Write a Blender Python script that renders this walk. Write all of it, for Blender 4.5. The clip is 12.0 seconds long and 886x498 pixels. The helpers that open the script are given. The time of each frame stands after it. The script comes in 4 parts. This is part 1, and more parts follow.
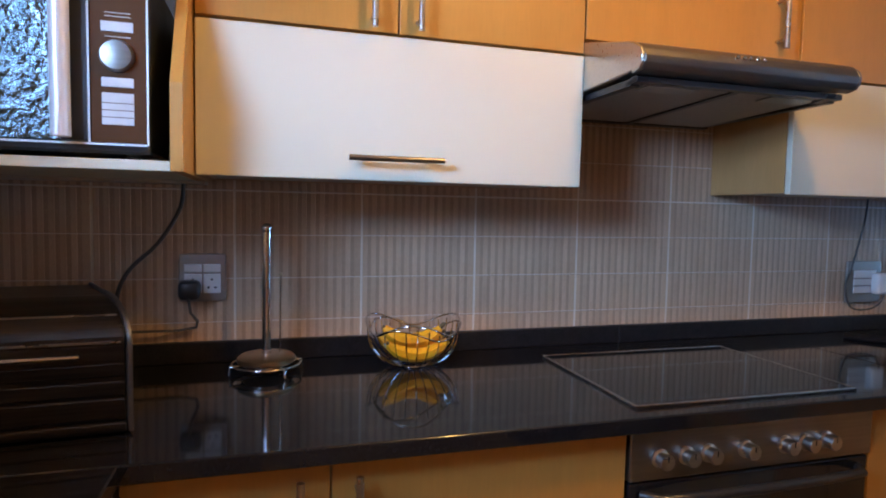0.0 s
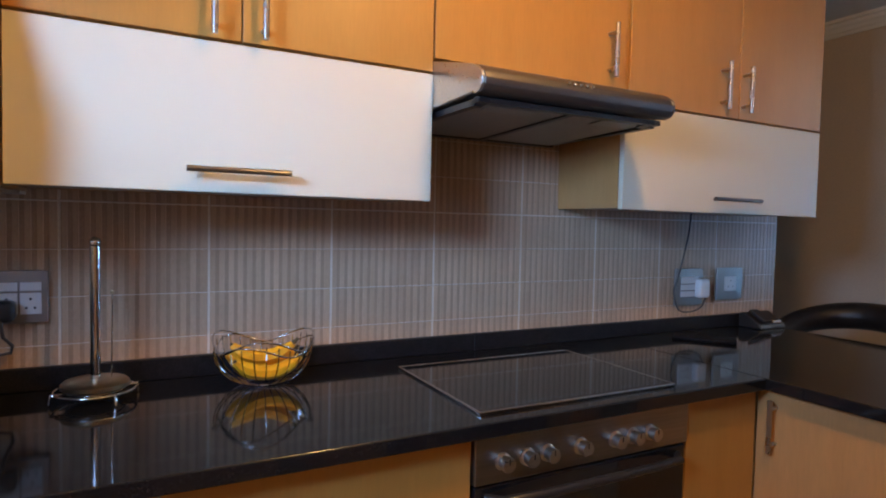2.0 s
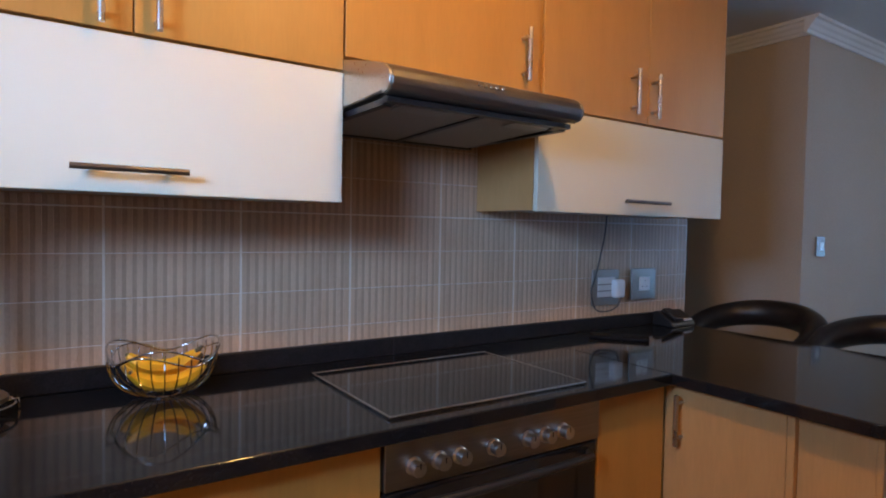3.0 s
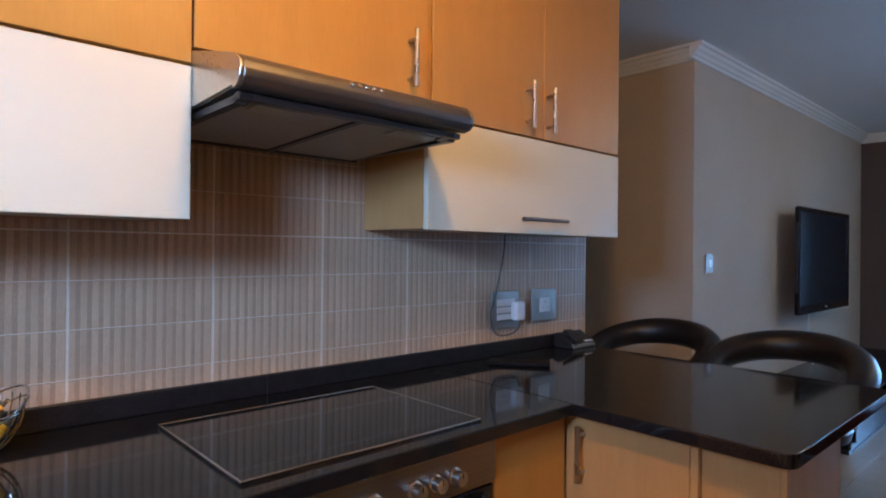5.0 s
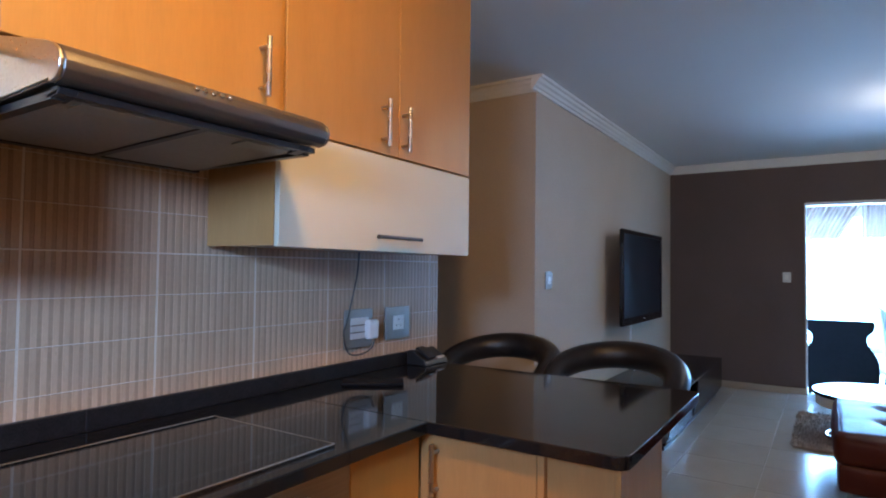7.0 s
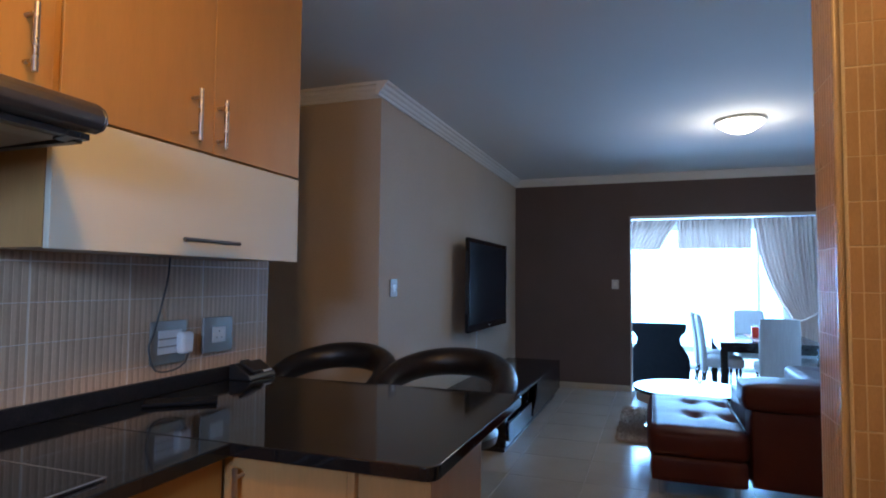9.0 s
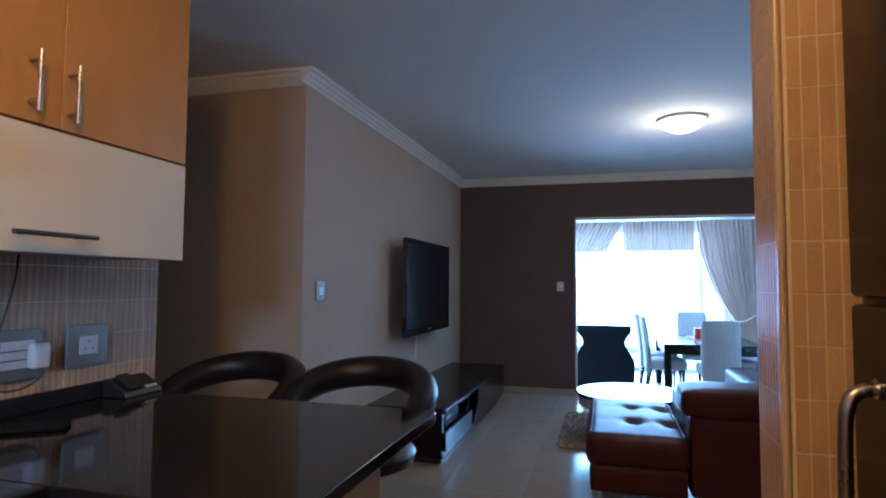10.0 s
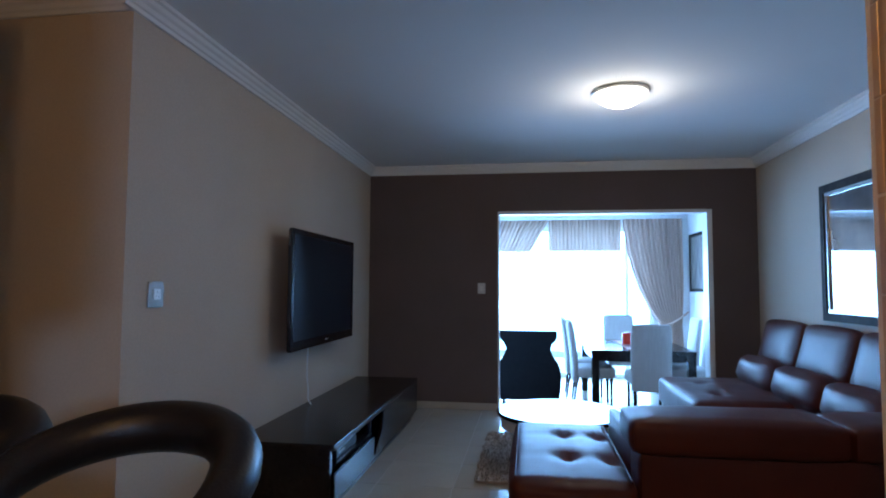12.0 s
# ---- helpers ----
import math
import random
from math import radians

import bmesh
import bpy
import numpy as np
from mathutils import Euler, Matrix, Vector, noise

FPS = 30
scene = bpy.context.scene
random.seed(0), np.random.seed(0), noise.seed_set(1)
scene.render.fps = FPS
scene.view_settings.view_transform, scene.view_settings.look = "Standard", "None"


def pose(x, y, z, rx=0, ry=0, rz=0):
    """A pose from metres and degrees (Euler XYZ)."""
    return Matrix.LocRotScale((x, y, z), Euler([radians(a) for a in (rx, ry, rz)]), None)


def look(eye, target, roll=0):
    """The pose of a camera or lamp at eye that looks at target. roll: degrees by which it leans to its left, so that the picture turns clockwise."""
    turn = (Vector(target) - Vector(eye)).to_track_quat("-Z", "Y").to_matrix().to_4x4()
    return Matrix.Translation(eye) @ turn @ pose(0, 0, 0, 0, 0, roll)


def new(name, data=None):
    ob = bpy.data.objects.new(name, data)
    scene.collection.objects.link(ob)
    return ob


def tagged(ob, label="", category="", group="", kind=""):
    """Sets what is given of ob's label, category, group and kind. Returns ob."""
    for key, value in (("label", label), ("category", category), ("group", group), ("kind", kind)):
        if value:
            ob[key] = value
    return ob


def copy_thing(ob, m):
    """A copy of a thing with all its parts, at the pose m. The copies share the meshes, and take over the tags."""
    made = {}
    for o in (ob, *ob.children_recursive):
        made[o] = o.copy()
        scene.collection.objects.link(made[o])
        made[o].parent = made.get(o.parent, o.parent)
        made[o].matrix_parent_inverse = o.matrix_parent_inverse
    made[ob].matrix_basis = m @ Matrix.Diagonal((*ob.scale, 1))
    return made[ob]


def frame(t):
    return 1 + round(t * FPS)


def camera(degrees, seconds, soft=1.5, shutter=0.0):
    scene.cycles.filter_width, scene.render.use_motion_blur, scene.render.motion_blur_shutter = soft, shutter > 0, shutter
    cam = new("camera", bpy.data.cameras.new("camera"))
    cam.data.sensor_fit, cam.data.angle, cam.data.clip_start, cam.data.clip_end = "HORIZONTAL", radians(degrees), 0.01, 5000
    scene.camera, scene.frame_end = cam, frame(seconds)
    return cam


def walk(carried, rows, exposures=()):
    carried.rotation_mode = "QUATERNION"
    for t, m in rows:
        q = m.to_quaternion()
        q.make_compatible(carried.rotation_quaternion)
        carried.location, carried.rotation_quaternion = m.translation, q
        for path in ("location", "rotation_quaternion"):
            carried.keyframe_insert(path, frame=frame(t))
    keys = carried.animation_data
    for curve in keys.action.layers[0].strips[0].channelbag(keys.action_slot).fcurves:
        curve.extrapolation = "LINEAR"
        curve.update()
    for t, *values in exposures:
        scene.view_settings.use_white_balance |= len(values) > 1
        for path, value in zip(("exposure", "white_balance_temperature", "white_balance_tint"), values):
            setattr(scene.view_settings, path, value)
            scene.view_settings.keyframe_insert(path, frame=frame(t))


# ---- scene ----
cam = camera(73.8, 12.0, soft=2.0)
PATH = [
    (0, (-0.092, 0.178, 1.286), (0.466, 2.094, 1.16), 1.1),
    (0.5, (-0.076, 0.162, 1.291), (0.574, 2.05, 1.176), 1.2),
    (1, (-0.063, 0.153, 1.299), (0.694, 2.002, 1.189), 1.2),
    (1.5, (-0.046, 0.151, 1.298), (0.796, 1.962, 1.198), 1.2),
    (2, (-0.029, 0.147, 1.298), (0.898, 1.916, 1.21), 1.3),
    (2.5, (-0.008, 0.141, 1.302), (1.009, 1.862, 1.213), 1.2),
    (3, (0.03, 0.134, 1.291), (1.142, 1.795, 1.224), 1.1),
    (5, (0.191, 0.232, 1.293), (1.541, 1.708, 1.299), 0.6),
    (5.5, (0.2, 0.244, 1.295), (1.642, 1.63, 1.315), 0.8),
    (6, (0.214, 0.251, 1.295), (1.742, 1.54, 1.335), 0.7),
    (6.5, (0.202, 0.253, 1.299), (1.805, 1.447, 1.354), 0.6),
    (7, (0.2, 0.254, 1.296), (1.873, 1.349, 1.365), 0.7),
    (9, (0.315, 0.184, 1.288), (2.194, 0.862, 1.393), 0.5),
    (9.5, (0.445, 0.147, 1.298), (2.351, 0.744, 1.407), 0.4),
    (10, (0.585, 0.122, 1.283), (2.51, 0.654, 1.399), 0.4),
    (10.5, (0.782, 0.12, 1.277), (2.725, 0.58, 1.398), 0.4),
    (11, (1.016, 0.12, 1.28), (2.974, 0.51, 1.404), 0.5),
    (11.5, (1.219, 0.132, 1.274), (3.188, 0.461, 1.4), 0.5),
    (12, (1.448, 0.151, 1.274), (3.423, 0.438, 1.4), 0.3),
]
EXPOSURES = [(0.0, -0.16), (3.0, -0.16), (5.0, 0.06), (6.5, 0.30), (7.2, 0.22), (9.0, -0.28), (10.5, -0.26), (12.0, -0.42)]
walk(cam, [(t, look(eye, target, roll)) for t, eye, target, roll in PATH], EXPOSURES)

# ---- world and light ----
world = bpy.data.worlds.new("sky")
scene.world = world
world.use_nodes = True
sky = world.node_tree.nodes.new("ShaderNodeTexSky")
sky.sky_type, sky.sun_disc = "NISHITA", False
sky.sun_elevation, sky.sun_rotation = radians(50), radians(200)
world.node_tree.links.new(sky.outputs[0], world.node_tree.nodes["Background"].inputs[0])
world.node_tree.nodes["Background"].inputs[1].default_value = 0.1


def lamp(name, kind, m, watts, color, **more):
    data = bpy.data.lights.new(name, kind)
    data.energy, data.color = watts, color
    if kind == "AREA":
        data.shape, data.size, data.size_y = "RECTANGLE", more["size"], more["size_y"]
        data.spread = radians(more.get("spread", 180))
    elif kind == "SUN":
        data.angle = more["angle"]
    else:
        data.shadow_soft_size = more["radius"]
    ob = new(name, data)
    ob.matrix_world = m
    return ob


DAY = (0.21, 0.48, 1.0)
WARM = (1.0, 0.56, 0.19)
lamp("sun", "SUN", look((0, 0, 10), (-3, 6, 0)), 2.0, (1, 0.96, 0.9), angle=radians(0.5))
# sky light through the dining room's glass doors and the kitchen window
lamp("dining_daylight", "AREA", look((11.27, 0.02, 1.02), (4.0, 0.02, 1.02)), 800, DAY, size=3.5, size_y=2.3)
lamp("kitchen_daylight", "AREA", look((-0.815, 0.46, 1.75), (1.25, 1.75, 1.12)), 11.5, (0.32, 0.55, 1.0), size=0.5, size_y=0.32, spread=80)
# the kitchen's and the living room's ceiling lamps
lamp("kitchen_bulb", "POINT", pose(0.70, 0.50, 2.44), 49, WARM, radius=0.06)
lamp("living_bulb", "POINT", pose(5.38, -0.45, 2.28), 9.5, (1.0, 0.93, 0.82), radius=0.12)

# ---- materials ----
def mat(name, color, rough=0.5, metal=0.0, color2=None, scale=8.0, stretch=(1, 1, 1), bump=0.0, bump_scale=60.0, rough_var=0.0,
        vary=0.0, island=0.0, coat=0.0, spec=0.5, emit=0.0, fine=None, transmission=0.0):
    """A surface with large blotches, fine grain and a little relief, at real size."""
    m = bpy.data.materials.new(name)
    m.use_nodes = True
    nt = m.node_tree
    N, L = nt.nodes.new, nt.links.new
    b = nt.nodes["Principled BSDF"]
    b.inputs["Roughness"].default_value, b.inputs["Metallic"].default_value = rough, metal
    b.inputs["Coat Weight"].default_value, b.inputs["Specular IOR Level"].default_value = coat, spec
    b.inputs["Transmission Weight"].default_value = transmission
    rgb = (*color, 1)
    b.inputs["Base Color"].default_value = rgb
    co = N("ShaderNodeTexCoord")
    mp = N("ShaderNodeMapping")
    mp.inputs["Scale"].default_value = stretch
    L(co.outputs["Object"], mp.inputs[0])
    noise1 = N("ShaderNodeTexNoise")
    noise1.inputs["Scale"].default_value, noise1.inputs["Detail"].default_value = scale, 6
    L(mp.outputs[0], noise1.inputs["Vector"])
    out = None
    if color2:
        mix = N("ShaderNodeMix")
        mix.data_type = "RGBA"
        mix.inputs[6].default_value, mix.inputs[7].default_value = rgb, (*color2, 1)
        ramp = N("ShaderNodeMapRange")
        ramp.inputs[1].default_value, ramp.inputs[2].default_value = 0.3, 0.7
        L(noise1.outputs[0], ramp.inputs[0])
        L(ramp.outputs[0], mix.inputs[0])
        out = mix.outputs[2]
    if fine:
        n2 = N("ShaderNodeTexNoise")
        n2.inputs["Scale"].default_value, n2.inputs["Detail"].default_value = fine[0], 3
        L(mp.outputs[0], n2.inputs["Vector"])
        r2 = N("ShaderNodeMapRange")
        r2.inputs[1].default_value, r2.inputs[2].default_value = 0.35, 0.65
        r2.inputs[3].default_value, r2.inputs[4].default_value = 1 - fine[1], 1 + fine[1]
        L(n2.outputs[0], r2.inputs[0])
        sc = N("ShaderNodeVectorMath")
        sc.operation = "SCALE"
        if out is not None:
            L(out, sc.inputs[0])
        else:
            sc.inputs[0].default_value = color
        L(r2.outputs[0], sc.inputs["Scale"])
        out = sc.outputs[0]
    for amount, source in ((vary, "object"), (island, "island")):
        if amount:
            if source == "object":
                rnd = N("ShaderNodeObjectInfo").outputs["Random"]
            else:
                rnd = N("ShaderNodeNewGeometry").outputs["Random Per Island"]
            r3 = N("ShaderNodeMapRange")
            r3.inputs[3].default_value, r3.inputs[4].default_value = 1 - amount, 1 + amount
            L(rnd, r3.inputs[0])
            s3 = N("ShaderNodeVectorMath")
            s3.operation = "SCALE"
            if out is not None:
                L(out, s3.inputs[0])
            else:
                s3.inputs[0].default_value = color
            L(r3.outputs[0], s3.inputs["Scale"])
            out = s3.outputs[0]
    if out is not None:
        L(out, b.inputs["Base Color"])
    if rough_var:
        r4 = N("ShaderNodeMapRange")
        r4.inputs[3].default_value, r4.inputs[4].default_value = max(0.02, rough - rough_var), rough + rough_var
        L(noise1.outputs[0], r4.inputs[0])
        L(r4.outputs[0], b.inputs["Roughness"])
    if bump:
        n5 = N("ShaderNodeTexNoise")
        n5.inputs["Scale"].default_value, n5.inputs["Detail"].default_value = bump_scale, 4
        L(mp.outputs[0], n5.inputs["Vector"])
        bp = N("ShaderNodeBump")
        bp.inputs["Strength"].default_value, bp.inputs["Distance"].default_value = bump, 0.01
        L(n5.outputs[0], bp.inputs["Height"])
        L(bp.outputs[0], b.inputs["Normal"])
    if emit:
        b.inputs["Emission Color"].default_value, b.inputs["Emission Strength"].default_value = rgb, emit
    return m


wall_cream = mat("wall_cream", (0.56, 0.46, 0.36), 0.75, color2=(0.52, 0.425, 0.33), scale=1.6, bump=0.06, bump_scale=180, fine=(90, 0.03))
wall_brown = mat("wall_brown", (0.120, 0.082, 0.076), 0.7, color2=(0.10, 0.072, 0.063), scale=1.8, bump=0.06, bump_scale=180, fine=(90, 0.05))
wall_white = mat("wall_white", (0.80, 0.80, 0.79), 0.8, color2=(0.76, 0.76, 0.75), scale=2, bump=0.05, bump_scale=160)
ceiling_white = mat("ceiling_white", (0.82, 0.82, 0.81), 0.85, color2=(0.79, 0.79, 0.78), scale=1.2, bump=0.04, bump_scale=120)
cornice_white = mat("cornice_white", (0.80, 0.79, 0.77), 0.6, color2=(0.76, 0.75, 0.72), scale=3)
maple = mat("maple_veneer", (0.45, 0.215, 0.047), 0.38, color2=(0.42, 0.196, 0.040), scale=3.5, stretch=(6, 6, 0.7), bump=0.02, bump_scale=90, fine=(28, 0.03), rough_var=0.06, vary=0.05)
maple_pale = mat("maple_pale", (0.46, 0.25, 0.095), 0.4, color2=(0.43, 0.225, 0.08), scale=3.5, stretch=(6, 6, 0.7), bump=0.02, bump_scale=90, fine=(28, 0.04), rough_var=0.06, vary=0.04)
gloss_cream = mat("gloss_cream", (0.64, 0.605, 0.47), 0.46, color2=(0.62, 0.585, 0.445), scale=1.2, spec=0.35, rough_var=0.05)
carcass = mat("carcass_board", (0.50, 0.42, 0.32), 0.55, color2=(0.47, 0.39, 0.29), scale=4, fine=(80, 0.04))
granite = mat("black_granite", (0.008, 0.008, 0.009), 0.07, color2=(0.011, 0.0105, 0.011), scale=42, fine=(240, 0.3), spec=0.42, rough_var=0.02)
granite_edge = mat("granite_edge", (0.008, 0.008, 0.009), 0.42, spec=0.25, color2=(0.015, 0.0145, 0.016), scale=42, fine=(240, 0.4))
hob_glass = mat("hob_glass", (0.006, 0.006, 0.007), 0.05, color2=(0.010, 0.010, 0.011), scale=9, rough_var=0.02)
steel = mat("brushed_steel", (0.56, 0.55, 0.53), 0.30, 1.0, color2=(0.48, 0.47, 0.45), scale=5, stretch=(1, 30, 30), rough_var=0.08)
steel_dark = mat("hood_steel", (0.20, 0.18, 0.165), 0.44, 1.0, color2=(0.17, 0.155, 0.145), scale=5, stretch=(1, 30, 30), rough_var=0.08)
satin = mat("satin_silver", (0.66, 0.66, 0.65), 0.42, 0.75, color2=(0.58, 0.58, 0.57), scale=20, rough_var=0.06)
oven_steel = mat("oven_steel", (0.30, 0.28, 0.26), 0.34, 1.0, color2=(0.25, 0.235, 0.22), scale=5, stretch=(1, 30, 30), rough_var=0.08)
chrome = mat("chrome", (0.72, 0.71, 0.70), 0.10, 1.0, color2=(0.60, 0.59, 0.58), scale=14, rough_var=0.05)
nickel = mat("satin_nickel", (0.50, 0.47, 0.44), 0.28, 1.0, color2=(0.44, 0.41, 0.38), scale=25, rough_var=0.06)
nickel_dark = mat("dark_nickel", (0.22, 0.21, 0.20), 0.32, 1.0, color2=(0.18, 0.17, 0.165), scale=25, rough_var=0.06)
filter_mesh = mat("grease_filter", (0.42, 0.38, 0.34), 0.5, 0.3, color2=(0.33, 0.30, 0.27), scale=120, bump=0.5, bump_scale=420)
black_plastic = mat("black_plastic", (0.012, 0.012, 0.013), 0.35, color2=(0.02, 0.02, 0.021), scale=30, rough_var=0.08)
oven_glass = mat("oven_glass", (0.008, 0.008, 0.009), 0.07, color2=(0.014, 0.013, 0.013), scale=7)
white_plastic = mat("white_plastic", (0.74, 0.74, 0.73), 0.35, color2=(0.70, 0.70, 0.69), scale=20)
tile_clay = mat("tile_strips", (0.56, 0.395, 0.27), 0.30, color2=(0.50, 0.34, 0.22), scale=9, stretch=(3, 3, 0.8), fine=(130, 0.05), island=0.07, vary=0.04, rough_var=0.08)
tile_groove = mat("tile_groove", (0.43, 0.295, 0.195), 0.38, color2=(0.38, 0.255, 0.165), scale=12, fine=(150, 0.08))
tile_grout = mat("tile_grout", (0.74, 0.66, 0.57), 0.6, color2=(0.68, 0.60, 0.50), scale=14, fine=(160, 0.06))
floor_tile = mat("floor_tile", (0.44, 0.39, 0.325), 0.17, color2=(0.39, 0.345, 0.285), scale=3.0, fine=(60, 0.03), vary=0.035, rough_var=0.05)
floor_grout = mat("floor_grout", (0.47, 0.42, 0.355), 0.7, color2=(0.42, 0.37, 0.31), scale=20)
black_leather = mat("black_leather", (0.010, 0.008, 0.0075), 0.34, spec=0.32, color2=(0.015, 0.012, 0.011), scale=12, bump=0.18, bump_scale=210, rough_var=0.08)
red_leather = mat("oxblood_leather", (0.082, 0.017, 0.010), 0.43, spec=0.17, color2=(0.066, 0.0135, 0.008), scale=5, bump=0.05, bump_scale=220, rough_var=0.08)
dark_wood = mat("dark_wood", (0.009, 0.0065, 0.006), 0.24, spec=0.35, color2=(0.014, 0.010, 0.009), scale=6, stretch=(0.6, 8, 8), fine=(50, 0.15), rough_var=0.06)
table_gloss = mat("table_gloss", (0.006, 0.006, 0.0065), 0.07, spec=0.35, color2=(0.009, 0.009, 0.010), scale=5, rough_var=0.02)
tv_black = mat("tv_black", (0.006, 0.006, 0.008), 0.16, color2=(0.008, 0.008, 0.010), scale=6)
tv_screen = mat("tv_screen", (0.004, 0.0045, 0.007), 0.35, spec=0.12, color2=(0.006, 0.0065, 0.009), scale=4)
black_fabric = mat("black_fabric", (0.005, 0.005, 0.006), 0.85, spec=0.15, color2=(0.008, 0.008, 0.010), scale=18, bump=0.3, bump_scale=380)
chair_fabric = mat("chair_fabric", (0.47, 0.44, 0.42), 0.7, color2=(0.42, 0.39, 0.37), scale=6, stretch=(8, 8, 0.5), bump=0.2, bump_scale=300, fine=(60, 0.07))
shag = mat("shag_rug", (0.40, 0.31, 0.235), 0.9, color2=(0.30, 0.225, 0.165), scale=22, bump=0.6, bump_scale=160, island=0.18)
banana_skin = mat("banana_skin", (0.85, 0.42, 0.015), 0.42, color2=(0.78, 0.36, 0.012), scale=11, fine=(55, 0.08), rough_var=0.08)
banana_tip = mat("banana_tip", (0.12, 0.085, 0.03), 0.7, color2=(0.07, 0.05, 0.02), scale=40)
brass = mat("antique_brass", (0.46, 0.36, 0.22), 0.30, 1.0, color2=(0.40, 0.30, 0.18), scale=18, rough_var=0.08)
cable = mat("cable_rubber", (0.05, 0.045, 0.042), 0.5, color2=(0.065, 0.06, 0.055), scale=30)
glass = mat("window_glass", (0.96, 0.98, 0.98), 0.02, transmission=1.0)
frame_white = mat("frame_white", (0.72, 0.72, 0.71), 0.4, color2=(0.68, 0.68, 0.67), scale=6)
frame_dark = mat("picture_frame", (0.016, 0.011, 0.009), 0.6, spec=0.06, color2=(0.05, 0.038, 0.03), scale=14, rough_var=0.06)
frame_silver = mat("frame_silver", (0.55, 0.53, 0.50), 0.3, 0.9, color2=(0.46, 0.44, 0.41), scale=30)
art_stripes = mat("art_stripes", (0.30, 0.26, 0.23), 0.7, color2=(0.055, 0.045, 0.04), scale=6, stretch=(9, 9, 0.5))
fridge_black = mat("fridge_gloss", (0.006, 0.006, 0.007), 0.24, color2=(0.009, 0.009, 0.010), scale=3, spec=0.2)
red_wax = mat("red_glass", (0.60, 0.035, 0.015), 0.25, color2=(0.5, 0.025, 0.012), scale=20)
runner_cloth = mat("runner_cloth", (0.42, 0.20, 0.17), 0.8, color2=(0.30, 0.13, 0.11), scale=30, bump=0.3, bump_scale=300)
panel_brown = mat("microwave_panel", (0.075, 0.030, 0.010), 0.5, spec=0.1, color2=(0.085, 0.036, 0.013), scale=12)
label_pale = mat("label_pale", (0.62, 0.63, 0.64), 0.35, color2=(0.55, 0.56, 0.57), scale=40)
# glows in place of outdoor daylight: clips to white, reflects blue
outside = mat("backdrop_glow", (0.24, 0.58, 1.0), 1.0, color2=(0.27, 0.60, 1.0), scale=0.2, emit=13.0)
bin_steel = mat("bin_steel", (0.075, 0.062, 0.052), 0.30, 0.9, spec=0.3, color2=(0.032, 0.027, 0.023), scale=5, stretch=(1, 30, 30), rough_var=0.08)
handle_silver = mat("handle_silver", (0.78, 0.79, 0.80), 0.35, 0.35, color2=(0.72, 0.73, 0.74), scale=20, rough_var=0.05)
plate_steel = mat("plate_steel", (0.33, 0.30, 0.27), 0.5, 0.9, color2=(0.31, 0.285, 0.26), scale=30, rough_var=0.06)
cover_grey = mat("cover_grey", (0.30, 0.30, 0.29), 0.3, color2=(0.25, 0.25, 0.24), scale=30)
dome_glow = mat("lamp_dome", (1.0, 0.95, 0.86), 0.3, emit=14.0)


def sheer(name, color, through_share):
    """Thin cloth that lets part of the light through."""
    m = bpy.data.materials.new(name)
    m.use_nodes = True
    nt = m.node_tree
    N, L = nt.nodes.new, nt.links.new
    out = nt.nodes["Material Output"]
    nt.nodes.remove(nt.nodes["Principled BSDF"])
    d, t, mix = N("ShaderNodeBsdfDiffuse"), N("ShaderNodeBsdfTranslucent"), N("ShaderNodeMixShader")
    co, nz, ramp = N("ShaderNodeTexCoord"), N("ShaderNodeTexNoise"), N("ShaderNodeMix")
    nz.inputs["Scale"].default_value, nz.inputs["Detail"].default_value = 35, 5
    L(co.outputs["Object"], nz.inputs["Vector"])
    ramp.data_type = "RGBA"
    ramp.inputs[6].default_value, ramp.inputs[7].default_value = (*color, 1), (*[c * 0.8 for c in color], 1)
    L(nz.outputs[0], ramp.inputs[0])
    L(ramp.outputs[2], d.inputs[0])
    L(ramp.outputs[2], t.inputs[0])
    mix.inputs[0].default_value = through_share
    L(d.outputs[0], mix.inputs[1])
    L(t.outputs[0], mix.inputs[2])
    L(mix.outputs[0], out.inputs[0])
    return m


voile = sheer("voile_cloth", (0.56, 0.39, 0.31), 0.07)
drape_cloth = sheer("drape_cloth", (0.55, 0.375, 0.30), 0.05)

# ---- building blocks ----
ORIGIN = {}


def view_fit(ax, bx, ay, by, az=1.0, bz=0.0):
    """Scales and shifts drawn coordinates along each axis to fit the camera's view."""
    return Matrix(((ax, 0, 0, bx), (0, ay, 0, by), (0, 0, az, bz), (0, 0, 0, 1)))


HERE = Matrix()
SOFA = view_fit(1.10, -0.14, 0.93, 0.025)
LIVING = view_fit(1.115, -0.22, 0.975, 0.02)
DINING = view_fit(1.085, -0.03, 0.983, 0.14, 0.972, -0.005)
TELLY = view_fit(0.955, 0.58, 1.0, 0.0, 0.9326, 0.084)
LOWBOARD = view_fit(1.09, -0.06, 1.0, 0.05)
VIEW_FIT = HERE


def merge(bm, tmp):
    me = bpy.data.meshes.new("tmp")
    tmp.to_mesh(me)
    tmp.free()
    bm.from_mesh(me)
    bpy.data.meshes.remove(me)
    return bm


def box(bm, x0, x1, y0, y1, z0, z1, bev=0.0, seg=2, m=None):
    t = bmesh.new()
    bmesh.ops.create_cube(t, size=1)
    for v in t.verts:
        v.co = ((x0 + x1) / 2 + v.co.x * (x1 - x0), (y0 + y1) / 2 + v.co.y * (y1 - y0), (z0 + z1) / 2 + v.co.z * (z1 - z0))
    if bev:
        bmesh.ops.bevel(t, geom=t.edges[:], offset=bev, segments=seg, affect="EDGES", profile=0.5)
    if m:
        t.transform(m)
    return merge(bm, t)


